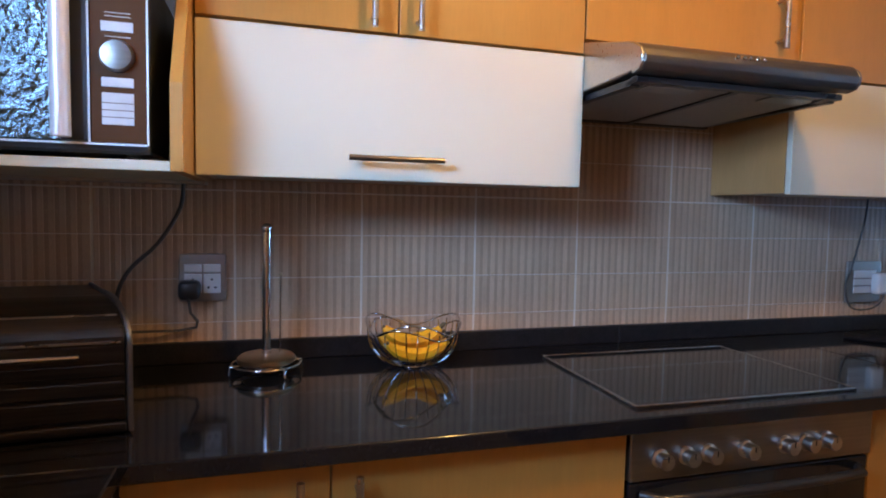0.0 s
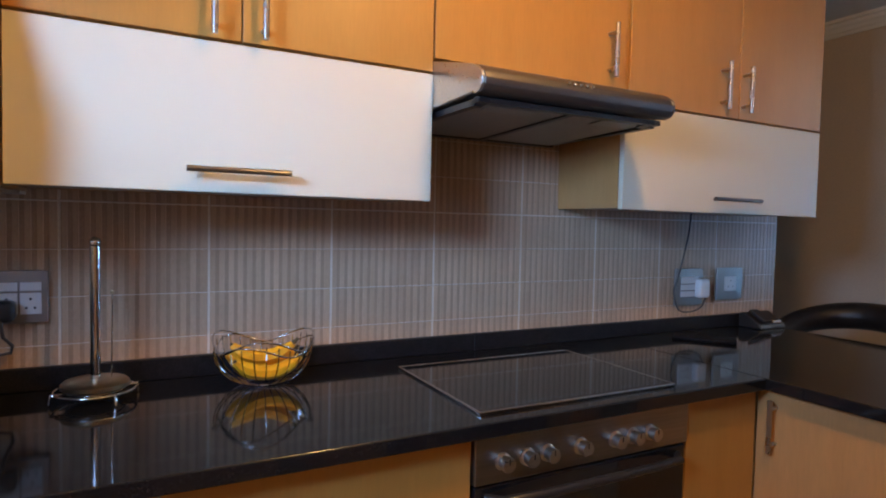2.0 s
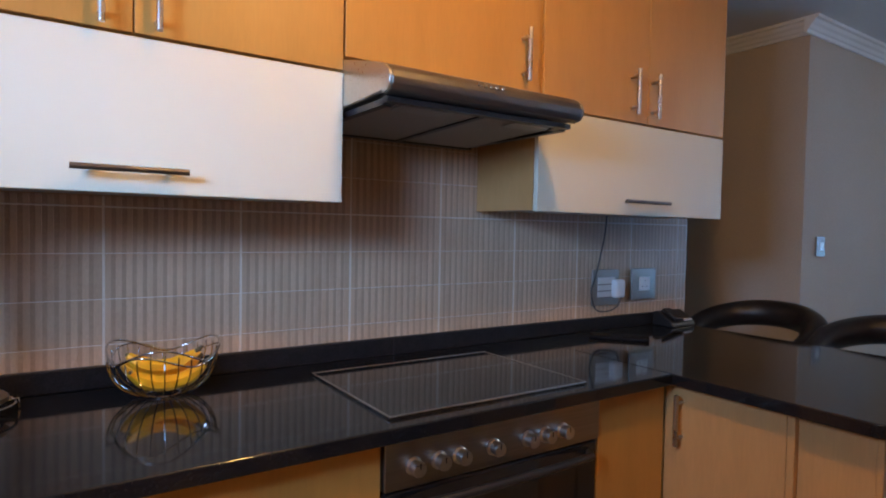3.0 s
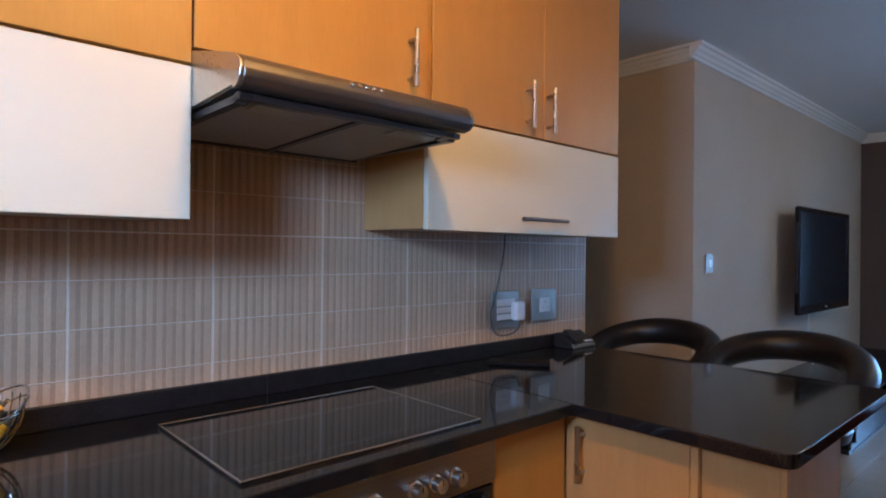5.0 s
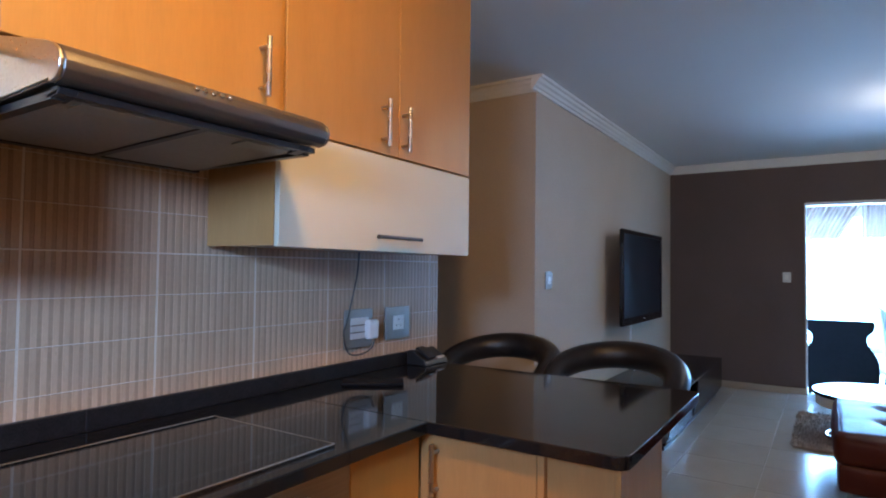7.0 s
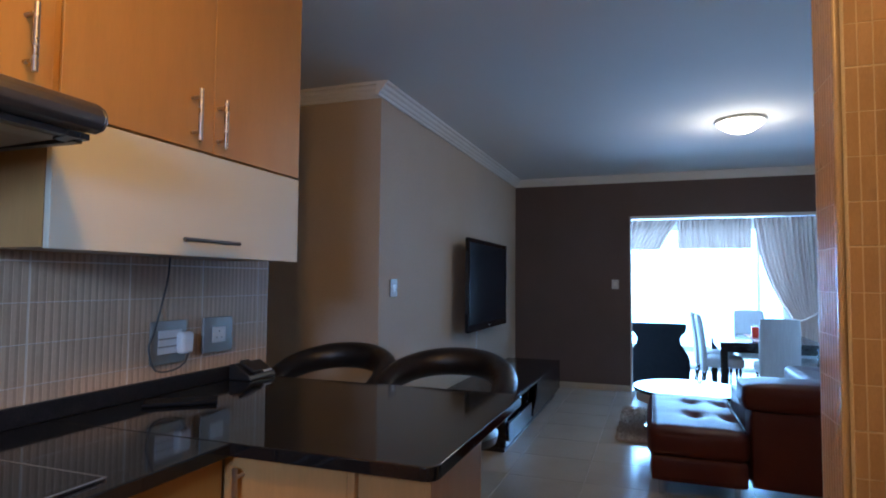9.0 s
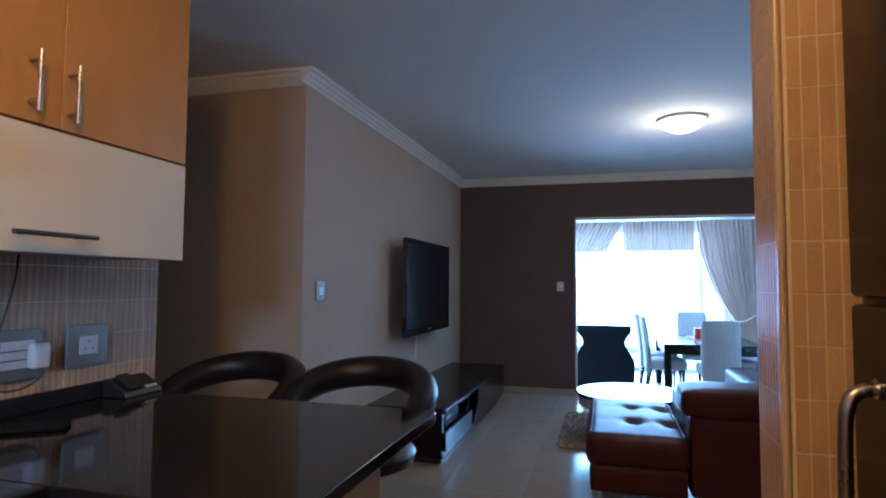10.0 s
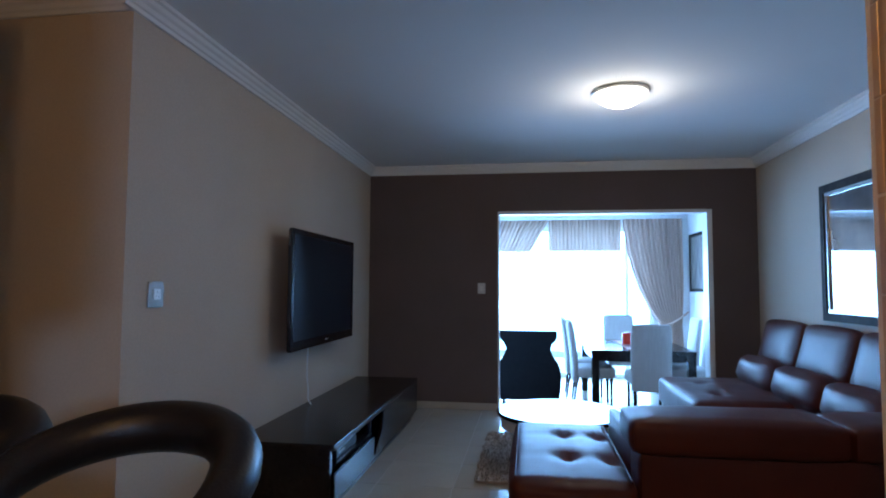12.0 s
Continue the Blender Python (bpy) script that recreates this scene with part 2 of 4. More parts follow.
def B(*a, **k):
    return box(bmesh.new(), *a, **k)


def tube(bm, pts, r, seg=10, closed=False, flat=1.0, caps=True):
    """A round bar along points; r: one radius or one for each point; flat squeezes it along z."""
    pts = [Vector(p) for p in pts]
    n = len(pts)
    rs = r if isinstance(r, (list, tuple)) else [r] * n
    rings = []
    side = None
    for i, p in enumerate(pts):
        a = pts[(i - 1) % n] if closed or i else p
        b = pts[(i + 1) % n] if closed or i < n - 1 else p
        d = (b - a).normalized()
        if side is None:
            side = d.orthogonal().normalized()
        side = (side - d * side.dot(d)).normalized()
        up = d.cross(side)
        ring = []
        for k in range(seg):
            o = (side * math.cos(2 * math.pi * k / seg) + up * math.sin(2 * math.pi * k / seg)) * rs[i]
            o.z *= flat
            ring.append(bm.verts.new(p + o))
        rings.append(ring)
    for i in range(n if closed else n - 1):
        a, b = rings[i], rings[(i + 1) % n]
        for k in range(seg):
            bm.faces.new((a[k], a[(k + 1) % seg], b[(k + 1) % seg], b[k]))
    if caps and not closed:
        bm.faces.new(rings[0][::-1])
        bm.faces.new(rings[-1])
    return bm


def T(*a, **k):
    return tube(bmesh.new(), *a, **k)


def lathe(bm, profile, c, seg=28):
    """Turns (radius, height) points about an upright axis at c."""
    rings = []
    for r, z in profile:
        rings.append([bm.verts.new((c[0] + r * math.cos(2 * math.pi * k / seg), c[1] + r * math.sin(2 * math.pi * k / seg), c[2] + z)) for k in range(seg)])
    for a, b in zip(rings, rings[1:]):
        for k in range(seg):
            bm.faces.new((a[k], a[(k + 1) % seg], b[(k + 1) % seg], b[k]))
    bm.faces.new(rings[0][::-1])
    bm.faces.new(rings[-1])
    return bm


def prism(bm, outline, axis, a, b, bev=0.0, seg=2):
    """A flat outline drawn out along an axis: 'x' takes (y, z), 'y' takes (x, z), 'z' takes (x, y)."""
    t = bmesh.new()
    put = {"x": lambda p, q: (q, p[0], p[1]), "y": lambda p, q: (p[0], q, p[1]), "z": lambda p, q: (p[0], p[1], q)}[axis]
    lo, hi = [t.verts.new(put(p, a)) for p in outline], [t.verts.new(put(p, b)) for p in outline]
    t.faces.new(lo)
    t.faces.new(hi)
    for k in range(len(lo)):
        t.faces.new((lo[k], lo[(k + 1) % len(lo)], hi[(k + 1) % len(lo)], hi[k]))
    bmesh.ops.recalc_face_normals(t, faces=t.faces[:])
    if bev:
        bmesh.ops.bevel(t, geom=t.edges[:], offset=bev, segments=seg, affect="EDGES", profile=0.5)
    return merge(bm, t)


def soft_box(x0, x1, y0, y1, z0, z1, bev, puff=0.0, cuts=6):
    """A padded cushion: a rounded box whose faces swell."""
    bm = bmesh.new()
    bmesh.ops.create_cube(bm, size=1)
    bmesh.ops.subdivide_edges(bm, edges=bm.edges[:], cuts=cuts, use_grid_fill=True)
    sx, sy, sz = x1 - x0, y1 - y0, z1 - z0
    for v in bm.verts:
        u = Vector((v.co.x * sx, v.co.y * sy, v.co.z * sz))
        inner = Vector([max(-s / 2 + bev, min(s / 2 - bev, c)) for c, s in zip(u, (sx, sy, sz))])
        d = u - inner
        if d.length > 1e-6:
            u = inner + d.normalized() * min(d.length, bev)
        fx, fy, fz = (1 - (2 * v.co.x) ** 2), (1 - (2 * v.co.y) ** 2), (1 - (2 * v.co.z) ** 2)
        if abs(v.co.z) > 0.49:
            u.z += math.copysign(puff * fx * fy, v.co.z)
        if abs(v.co.x) > 0.49:
            u.x += math.copysign(puff * fy * fz, v.co.x)
        if abs(v.co.y) > 0.49:
            u.y += math.copysign(puff * fx * fz, v.co.y)
        v.co = u + Vector(((x0 + x1) / 2, (y0 + y1) / 2, (z0 + z1) / 2))
    return bm


def mesh_of(name, bm, material, smooth=True):
    me = bpy.data.meshes.new(name)
    bmesh.ops.recalc_face_normals(bm, faces=bm.faces[:])
    if smooth:
        # rounded forms shade smoothly; flat faces stay flat beside their small bevels
        for f in bm.faces:
            f.smooth = True
        for e in bm.edges:
            if len(e.link_faces) == 2:
                a, b = e.link_faces
                turn, small, large = e.calc_face_angle(0.0), *sorted((a.calc_area(), b.calc_area()))
                e.smooth = turn < radians(46) and not (turn > radians(6) and large > 10 * small)
    bm.to_mesh(me)
    bm.free()
    me.materials.append(material)
    return me


def thing(name, at, label, category, group="", kind=""):
    ob = new(name)
    at = VIEW_FIT @ Vector(at)
    ob.location = at
    ob.empty_display_size = 0.05
    ORIGIN[ob] = at
    return tagged(ob, label, category, group, kind)


def part(name, bm, material, parent, label="", smooth=True):
    """One mesh, given in drawn coordinates, under a thing or a part."""
    o = ORIGIN[parent]
    bm.transform(VIEW_FIT)
    bmesh.ops.translate(bm, verts=bm.verts[:], vec=-o)
    ob = new(name, mesh_of(name, bm, material, smooth))
    ob.parent = parent
    ORIGIN[ob] = o
    return tagged(ob, label) if label else ob


def solo(name, bm, material, label, category, group="", kind="", smooth=True):
    bm.transform(VIEW_FIT)
    ob = new(name, mesh_of(name, bm, material, smooth))
    ORIGIN[ob] = Vector((0, 0, 0))
    return tagged(ob, label, category, group, kind)


def setting(name, bm, material, label, category):
    return solo(name, bm, material, label, category, kind="structure", smooth=False)

# ---- structure ----
H = 2.557         # ceiling
DROP = -0.19      # dining floor lowered until its furniture fits the camera's view
XW, XE = -0.835, 7.642
YT = 1.75         # tiled kitchen wall
YV = 1.853        # wall with the television
YS = -2.09        # wall behind the sofa
XP = 3.735         # corner of the passage


def walls(bm, *boxes):
    for b in boxes:
        box(bm, *b)
    return bm


setting("wall_kitchen", walls(bmesh.new(), (XW - 0.15, 2.445, YT + 0.008, 1.90, 0, H)), wall_cream, "painted masonry wall behind the kitchen units", "wall")
setting("wall_passage_west", walls(bmesh.new(), (2.295, 2.445, 1.90, 4.6, 0, H)), wall_cream, "cream painted passage wall", "wall")
setting("wall_television", walls(bmesh.new(), (XP, XE + 0.15, YV, YV + 0.15, 0, H)), wall_cream, "cream painted wall that carries the television", "wall")
setting("wall_passage_east", walls(bmesh.new(), (XP, XP + 0.15, YV + 0.15, 4.6, 0, H)), wall_cream, "cream painted passage wall beyond the corner", "wall")
setting("wall_passage_end", walls(bmesh.new(), (2.29, XP + 0.15, 4.6, 4.75, 0, H)), wall_cream, "cream painted end wall of the passage", "wall")
OY0, OY1, OZ = -1.66, 0.468, 2.058
setting("wall_east", walls(bmesh.new(), (XE, XE + 0.15, OY1, YV, DROP, H), (XE, XE + 0.15, YS, OY0, DROP, H), (XE, XE + 0.15, OY0, OY1, OZ, H)),
        wall_brown, "dark brown painted wall with a wide opening", "wall")
setting("wall_south", walls(bmesh.new(), (2.16, XE + 0.15, YS - 0.15, YS, 0, H)), wall_cream, "pale painted wall behind the leather sofa", "wall")
setting("wall_stub", walls(bmesh.new(), (1.951, 2.153, YS - 0.15, -0.234, 0, H)), wall_cream, "wall stub between kitchen and living room", "wall")
setting("wall_fridge", walls(bmesh.new(), (XW - 0.15, 1.951, -1.21, -1.06, 0, H)), wall_cream, "cream painted wall behind the fridge", "wall")
setting("wall_west", walls(bmesh.new(), (XW - 0.15, XW, -1.21, -0.4, 0, H), (XW - 0.15, XW, 1.05, YT + 0.15, 0, H), (XW - 0.15, XW, -0.4, 1.05, 0, 1.05), (XW - 0.15, XW, -0.4, 1.05, 2.1, H)),
        wall_cream, "cream painted kitchen wall with a window", "wall")
setting("ceiling", B(XW - 0.15, XE + 0.15, -2.46, 4.75, H, H + 0.12), ceiling_white, "smooth white painted ceiling", "ceiling")
setting("lining_opening", walls(bmesh.new(), (XE - 0.006, XE + 0.156, OY0 - 0.004, OY0 + 0.045, DROP, OZ), (XE - 0.006, XE + 0.156, OY1 - 0.012, OY1 + 0.004, DROP, OZ), (XE - 0.006, XE + 0.156, OY0 + 0.045, OY1 - 0.012, OZ - 0.03, OZ + 0.004)),
        frame_white, "white painted lining of the wide opening", "trim")
# dining room
DX, XD = 10.45, 7.207
VIEW_FIT = DINING
setting("wall_dining_south", walls(bmesh.new(), (XD, DX + 0.15, -2.70, -2.55, DROP, 2.6)), wall_white, "white painted dining room wall", "wall")
setting("wall_dining_north", walls(bmesh.new(), (XD, DX + 0.15, 1.9, 2.05, DROP, 2.6)), wall_white, "white painted dining room wall", "wall")
setting("wall_dining_east", walls(bmesh.new(), (DX, DX + 0.15, -2.55, -2.0, DROP, 2.6), (DX, DX + 0.15, 1.75, 1.9, DROP, 2.6), (DX, DX + 0.15, -2.0, 1.75, 2.3, 2.6)), wall_white, "white wall round the wide glass doors", "wall")
setting("wall_dining_west", walls(bmesh.new(), (XD + 0.002, XD + 0.01, 0.345, 1.9, DROP, 2.6), (XD + 0.002, XD + 0.01, -2.55, -1.84, DROP, 2.6)), wall_white, "white dining side of the brown wall", "wall")
setting("ceiling_dining", B(XD, DX + 0.15, -2.7, 2.05, 2.6, 2.72), ceiling_white, "white painted dining room ceiling", "ceiling")
setting("floor_dining", B(7.0765, DX + 2.5, -2.7, 2.05, DROP - 0.1, DROP), floor_tile, "pale glossy dining room floor", "floor")
setting("ground", B(DX + 0.15, 60, -60, 60, DROP - 0.3, DROP - 0.11), mat("sandy_ground", (0.42, 0.38, 0.31), 0.9, color2=(0.34, 0.30, 0.24), scale=1.2, fine=(20, 0.1)), "pale sunlit ground outside", "ground")
setting("backdrop", B(15.0, 15.05, -7, 7, DROP - 0.1, 6), outside, "glowing backdrop that stands in for daylight outside the glass doors", "backdrop")
VIEW_FIT = HERE


def cornice(name, a, b, inward, label):
    """A stepped plaster cornice from a to b along a wall; inward points into the room."""
    prof = [(0, 0), (0.014, 0), (0.020, 0.016), (0.030, 0.022), (0.039, 0.038), (0.053, 0.049), (0.060, 0.066), (0.076, 0.071), (0.076, 0.088), (0, 0.088)]
    bm = bmesh.new()
    a, b, inw = Vector(a), Vector(b), Vector(inward)
    d = (b - a).normalized()
    rings = []
    for p, sign in ((a, -1), (b, 1)):
        rings.append([bm.verts.new(p + inw * u + Vector((0, 0, H - 0.089 + z))) for u, z in prof])
    n = len(prof)
    for k in range(n):
        bm.faces.new((rings[0][k], rings[0][(k + 1) % n], rings[1][(k + 1) % n], rings[1][k]))
    bm.faces.new(rings[0])
    bm.faces.new(rings[1][::-1])
    return setting(name, bm, cornice_white, label, "cornice")


cornice("trim_cornice_tv", (XP - 0.076, YV, 0), (XE, YV, 0), (0, -1, 0), "white stepped plaster cornice along the television wall")
cornice("trim_cornice_east", (XE, YV - 0.002, -0.002), (XE, YS + 0.002, -0.002), (-1, 0, 0), "white stepped plaster cornice on the brown wall")
cornice("trim_cornice_south", (2.16, YS, 0), (XE, YS, 0), (0, 1, 0), "white stepped plaster cornice above the sofa wall")
cornice("trim_cornice_passage", (XP, YV - 0.003, 0), (XP, 4.6, 0), (-1, 0, 0), "white stepped plaster cornice in the passage")
setting("baseboard", walls(bmesh.new(), (XP, XE - 0.012, YV - 0.012, YV - 0.001, 0.002, 0.07), (XE - 0.012, XE - 0.001, OY1 + 0.006, YV, 0.002, 0.07), (XE - 0.012, XE - 0.001, YS, OY0 - 0.006, 0.002, 0.07), (2.16, XE - 0.012, YS + 0.001, YS + 0.012, 0.002, 0.07)), floor_tile, "tile skirting along the living room walls", "baseboard")

# kitchen window, in the wall beside the counter
kw = thing("window_1", (XW - 0.08, 0.15, 1.05), "white framed kitchen window with a slatted blind", "window", kind="structure")
bm = bmesh.new()
for a in ((-0.40, 1.05, 1.05, 1.10), (-0.40, 1.05, 2.05, 2.10), (-0.40, -0.35, 1.10, 2.05), (1.00, 1.05, 1.10, 2.05), (0.30, 0.35, 1.10, 2.05)):
    box(bm, XW - 0.11, XW - 0.05, a[0], a[1], a[2], a[3], 0.004)
part("window_frame", bm, frame_white, kw)
for y0, y1 in ((-0.35, 0.30), (0.35, 1.00)):
    g = part("pane", B(XW - 0.084, XW - 0.078, y0, y1, 1.10, 2.05), glass, kw)
    g.visible_shadow = False
for k in range(24):
    z = 1.12 + k * 0.039
    part("slat", B(XW - 0.035, XW - 0.012, -0.36, 1.01, z, z + 0.003, m=None), white_plastic, kw)

# dining room glass doors
VIEW_FIT = DINING
dw = thing("window_2", (DX + 0.07, 0, DROP), "wide white framed sliding glass doors, blown out by daylight", "window", kind="structure")
bm = bmesh.new()
for y in (-2.0, -1.62, 0.78, 1.70):
    box(bm, DX + 0.04, DX + 0.10, y, y + 0.05, DROP, 2.3, 0.004)
box(bm, DX + 0.04, DX + 0.10, -2.0, 1.75, 2.25, 2.3, 0.004)
box(bm, DX + 0.04, DX + 0.10, -2.0, 1.75, DROP, DROP + 0.06, 0.004)
part("window_frame", bm, frame_white, dw)
for y0, y1 in ((-1.95, -1.62), (-1.57, 0.78), (0.83, 1.70)):
    g = part("pane", B(DX + 0.066, DX + 0.072, y0, y1, DROP + 0.06, 2.25), glass, dw)
    g.visible_shadow = False
VIEW_FIT = HERE

# ---- kitchen: worktops ----
CF, CT = 1.13, 0.90
PX0, PX1, PY0 = 1.475, 2.325, 0.615
def ccw(pts, r, n=5, rounded=()):
    out = []
    for i, p in enumerate(pts):
        if i not in rounded:
            out.append(p)
            continue
        a, b = Vector(pts[i - 1]), Vector(pts[(i + 1) % len(pts)])
        v = Vector(p)
        u, w = (a - v).normalized(), (b - v).normalized()
        for k in range(n + 1):
            t = k / n
            q = (v + u * r) * (1 - t) ** 2 + v * 2 * t * (1 - t) + (v + w * r) * t * t
            out.append((q.x, q.y))
    return out


wt = thing("worktop", (0.6, 1.45, CT), "polished black granite worktop with a peninsula", "worktop")
part("side_slab", B(XW + 0.002, -0.31, -0.30, CF - 0.0004, CT - 0.032, CT, 0.003), granite, wt)
part("main_slab", B(XW + 0.002, PX0 - 0.0004, CF, 1.745, CT - 0.032, CT, 0.003), granite, wt)
part("peninsula_slab", prism(bmesh.new(), ccw([(PX0, PY0), (PX1, PY0), (PX1, 1.745), (PX0, 1.745)], 0.035, rounded=(0, 1)), "z", CT - 0.032, CT, 0.003), granite, wt)
us = thing("upstand", (0.7, 1.74, CT), "black granite upstand along the tiled wall", "upstand")
part("upstand_slab", box(bmesh.new(), XW + 0.03, 0.9195, 1.727, 1.7455, CT + 0.0005, 0.952, 0.002), granite_edge, us)
part("upstand_slab", box(bmesh.new(), 0.92, PX1 - 0.01, 1.727, 1.7455, CT + 0.0005, 0.952, 0.002), granite_edge, us)


def bar_handle(parent, a, b, out, r=0.006, legs=0.16, material=nickel):
    """A round bar on two short posts; out points away from the door."""
    a, b, out = Vector(a), Vector(b), Vector(out)
    h = part("handle", T([a + out, b + out], r, 12), material, parent, "satin metal bar handle")
    for f in (legs, 1 - legs):
        p = a.lerp(b, f)
        part("post", T([p, p + out], r * 0.8, 8), material, h)
    return h


# base units
def base_unit(label, x0, x1, doors, group="base units"):
    u = thing("base_cabinet", ((x0 + x1) / 2, 1.48, 0), label, "cabinet", group)
    part("body", B(x0, x1, 1.195, 1.725, 0.10, 0.866), carcass, u)
    part("plinth", B(x0, x1, 1.23, 1.25, 0.0, 0.10), maple, u)
    for a, b, hx in doors:
        d = part("door", B(a + 0.002, b - 0.002, 1.174, 1.193, 0.105, 0.862, 0.0015), maple, u)
        if hx is not None:
            bar_handle(d, (hx, 1.174, 0.838), (hx, 1.174, 0.65), (0, -0.032, 0), 0.0065)
    return u


base_unit("maple veneer base cabinet with two doors and bar handles", -0.322, 0.587, ((-0.322, 0.006, -0.046), (0.006, 0.587, 0.052)))
base_unit("maple veneer filler cabinet beside the oven", 1.224, PX0 + 0.03, ((1.224, PX0 + 0.028, None),))
lu = thing("base_cabinet", (-0.5, 0.4, 0), "pale base cabinet under the side worktop", "cabinet", "base units")
part("body", B(XW + 0.01, -0.345, -0.28, 1.11, 0.10, 0.866), carcass, lu)
part("door", B(-0.342, -0.325, 0.60, 1.105, 0.105, 0.862, 0.0015), maple_pale, lu)
part("door", B(-0.342, -0.325, 0.0, 0.595, 0.105, 0.862, 0.0015), maple_pale, lu)
part("plinth", B(XW + 0.05, -0.39, -0.26, 1.11, 0.0, 0.10), maple, lu)

pu = thing("peninsula_cabinet", (1.68, 0.97, 0), "maple cabinet under the peninsula with one door", "cabinet", "base units")
part("body", B(1.527, 1.94, 0.855, 1.725, 0.10, 0.866), carcass, pu)
part("plinth", B(1.55, 1.92, 0.865, 1.16, 0.0, 0.10), maple, pu)
d = part("door", B(1.506, 1.524, 0.837, 1.172, 0.105, 0.862, 0.0015), maple_pale, pu)
bar_handle(d, (1.506, 1.117, 0.843), (1.506, 1.117, 0.70), (-0.030, 0, 0), 0.0065)
part("side_panel", B(1.504, 1.94, 0.817, 0.835, 0.0, 0.866, 0.0015), maple_pale, pu)
part("end_panel", B(1.520, 1.94, 0.655, 0.816, 0.0, 0.866, 0.0015), maple_pale, pu)
part("edge_strip", B(1.515, 1.532, 0.640, 0.654, 0.0, 0.866, 0.002), maple_pale, pu, "pale upright edge strip")
part("back_panel", B(1.941, 1.957, 0.655, 1.72, 0.0, 0.866, 0.0015), maple_pale, pu)

# oven
ov = thing("oven", (0.91, 1.48, 0.1), "built-in steel oven with seven knobs and a black glass door", "oven")
part("body", B(0.590, 1.221, 1.21, 1.70, 0.10, 0.862), black_plastic, ov)
part("control_panel", B(0.590, 1.221, 1.166, 1.208, 0.755, 0.862, 0.003), oven_steel, ov, "brushed steel control panel")
for kx in (0.658, 0.721, 0.775, 0.869, 0.972, 1.028, 1.086):
    bm = bmesh.new()
    prof = [(0.0195, 0.0), (0.0195, 0.004), (0.015, 0.007), (0.0165, 0.024), (0.015, 0.028)]
    lathe(bm, prof, (0, 0, 0), 20)
    bm.transform(Matrix.Translation((kx, 1.166, 0.800)) @ Matrix.Rotation(radians(90), 4, "X"))
    k = part("knob", bm, steel, ov, "brushed steel knob")
    part("pointer", B(kx - 0.0015, kx + 0.0015, 1.1372, 1.139, 0.802, 0.814), black_plastic, k)
dr = part("door", B(0.593, 1.218, 1.170, 1.208, 0.14, 0.750, 0.004), oven_glass, ov, "black glass oven door")
hp = [(0.62, 1.170, 0.725), (0.645, 1.138, 0.728), (0.74, 1.128, 0.730), (0.905, 1.124, 0.731), (1.07, 1.128, 0.730), (1.165, 1.138, 0.728), (1.19, 1.170, 0.725)]
part("door_handle", T(hp, 0.010, 12), black_plastic, dr, "curved black oven handle")

# hob
hb = thing("hob", (0.93, 1.46, CT), "black glass hob with a thin steel rim set in the granite", "hob")
part("glass", B(0.6105, 1.1745, 1.1805, 1.5975, CT + 0.0008, CT + 0.006, 0.001), hob_glass, hb)
for a in ((0.605, 1.180, 1.175, 1.180), (0.605, 1.180, 1.598, 1.603), (0.605, 0.610, 1.180, 1.598), (1.175, 1.180, 1.180, 1.598)):
    part("rim", B(*a, CT + 0.0006, CT + 0.0075, 0.0015), chrome, hb, "polished steel rim")

# ---- kitchen: wall units ----
ZF0, ZF1, YF = 1.350, 1.660, 1.445


def flap_unit(label, x0, x1, hx0, hx1):
    u = thing("wall_cabinet", ((x0 + x1) / 2, 1.75, ZF0), label, "cabinet", "wall units")
    part("body", walls(bmesh.new(), (x0, x0 + 0.016, YF + 0.019, 1.742, ZF0 + 0.004, ZF1), (x1 - 0.016, x1, YF + 0.019, 1.742, ZF0 + 0.004, ZF1), (x0 + 0.016, x1 - 0.016, 1.73, 1.742, ZF0 + 0.004, ZF1)), maple_pale, u)
    part("bottom_panel", B(x0 + 0.0162, x1 - 0.0162, YF + 0.019, 1.729, ZF0 + 0.006, ZF0 + 0.022), carcass, u)
    f = part("flap", B(x0 + 0.001, x1 - 0.001, YF, YF + 0.018, ZF0, ZF1 - 0.003, 0.0018), gloss_cream, u, "glossy cream lift-up flap")
    bar_handle(f, (hx0, YF, 1.395), (hx1, YF, 1.395), (0, -0.034, 0), 0.0062, material=nickel_dark)
    return u


flap_unit("wide wall cabinet with a glossy cream lift-up flap", -0.238, 0.615, 0.062, 0.267)
flap_unit("wall cabinet with a glossy cream lift-up flap beside the hood", 1.241, 2.205, 1.607, 1.837)


def top_unit(label, x0, x1, doors, z0=ZF1):
    u = thing("top_cabinet", ((x0 + x1) / 2, 1.75, z0), label, "cabinet", "wall units")
    part("body", B(x0, x1, YF + 0.019, 1.742, z0 + 0.003, 2.44), maple, u)
    for a, b, hx, hz in doors:
        d = part("door", B(a + 0.0015, b - 0.0015, YF + 0.001, YF + 0.018, z0 + 0.004, 2.438, 0.0015), maple, u)
        bar_handle(d, (hx, YF + 0.001, hz), (hx, YF + 0.001, hz + 0.15), (0, -0.034, 0), 0.0065)
    return u


top_unit("maple top cabinet with two doors", -0.238, 0.615, ((-0.238, 0.170, 0.113, 1.665), (0.170, 0.615, 0.212, 1.667)))
top_unit("maple cabinet above the extractor hood", 0.617, 1.238, ((0.617, 1.238, 1.172, 1.720),), ZF1 + 0.034)
top_unit("maple top cabinet with two doors beside the passage", 1.256, 2.205, ((1.256, 1.746, 1.656, 1.684), (1.746, 2.205, 1.763, 1.681)))
solo("filler_strip", B(1.2395, 1.2545, YF + 0.006, 1.74, ZF1, 2.438, 0.001), maple, "narrow maple filler strip between cabinets", "trim")

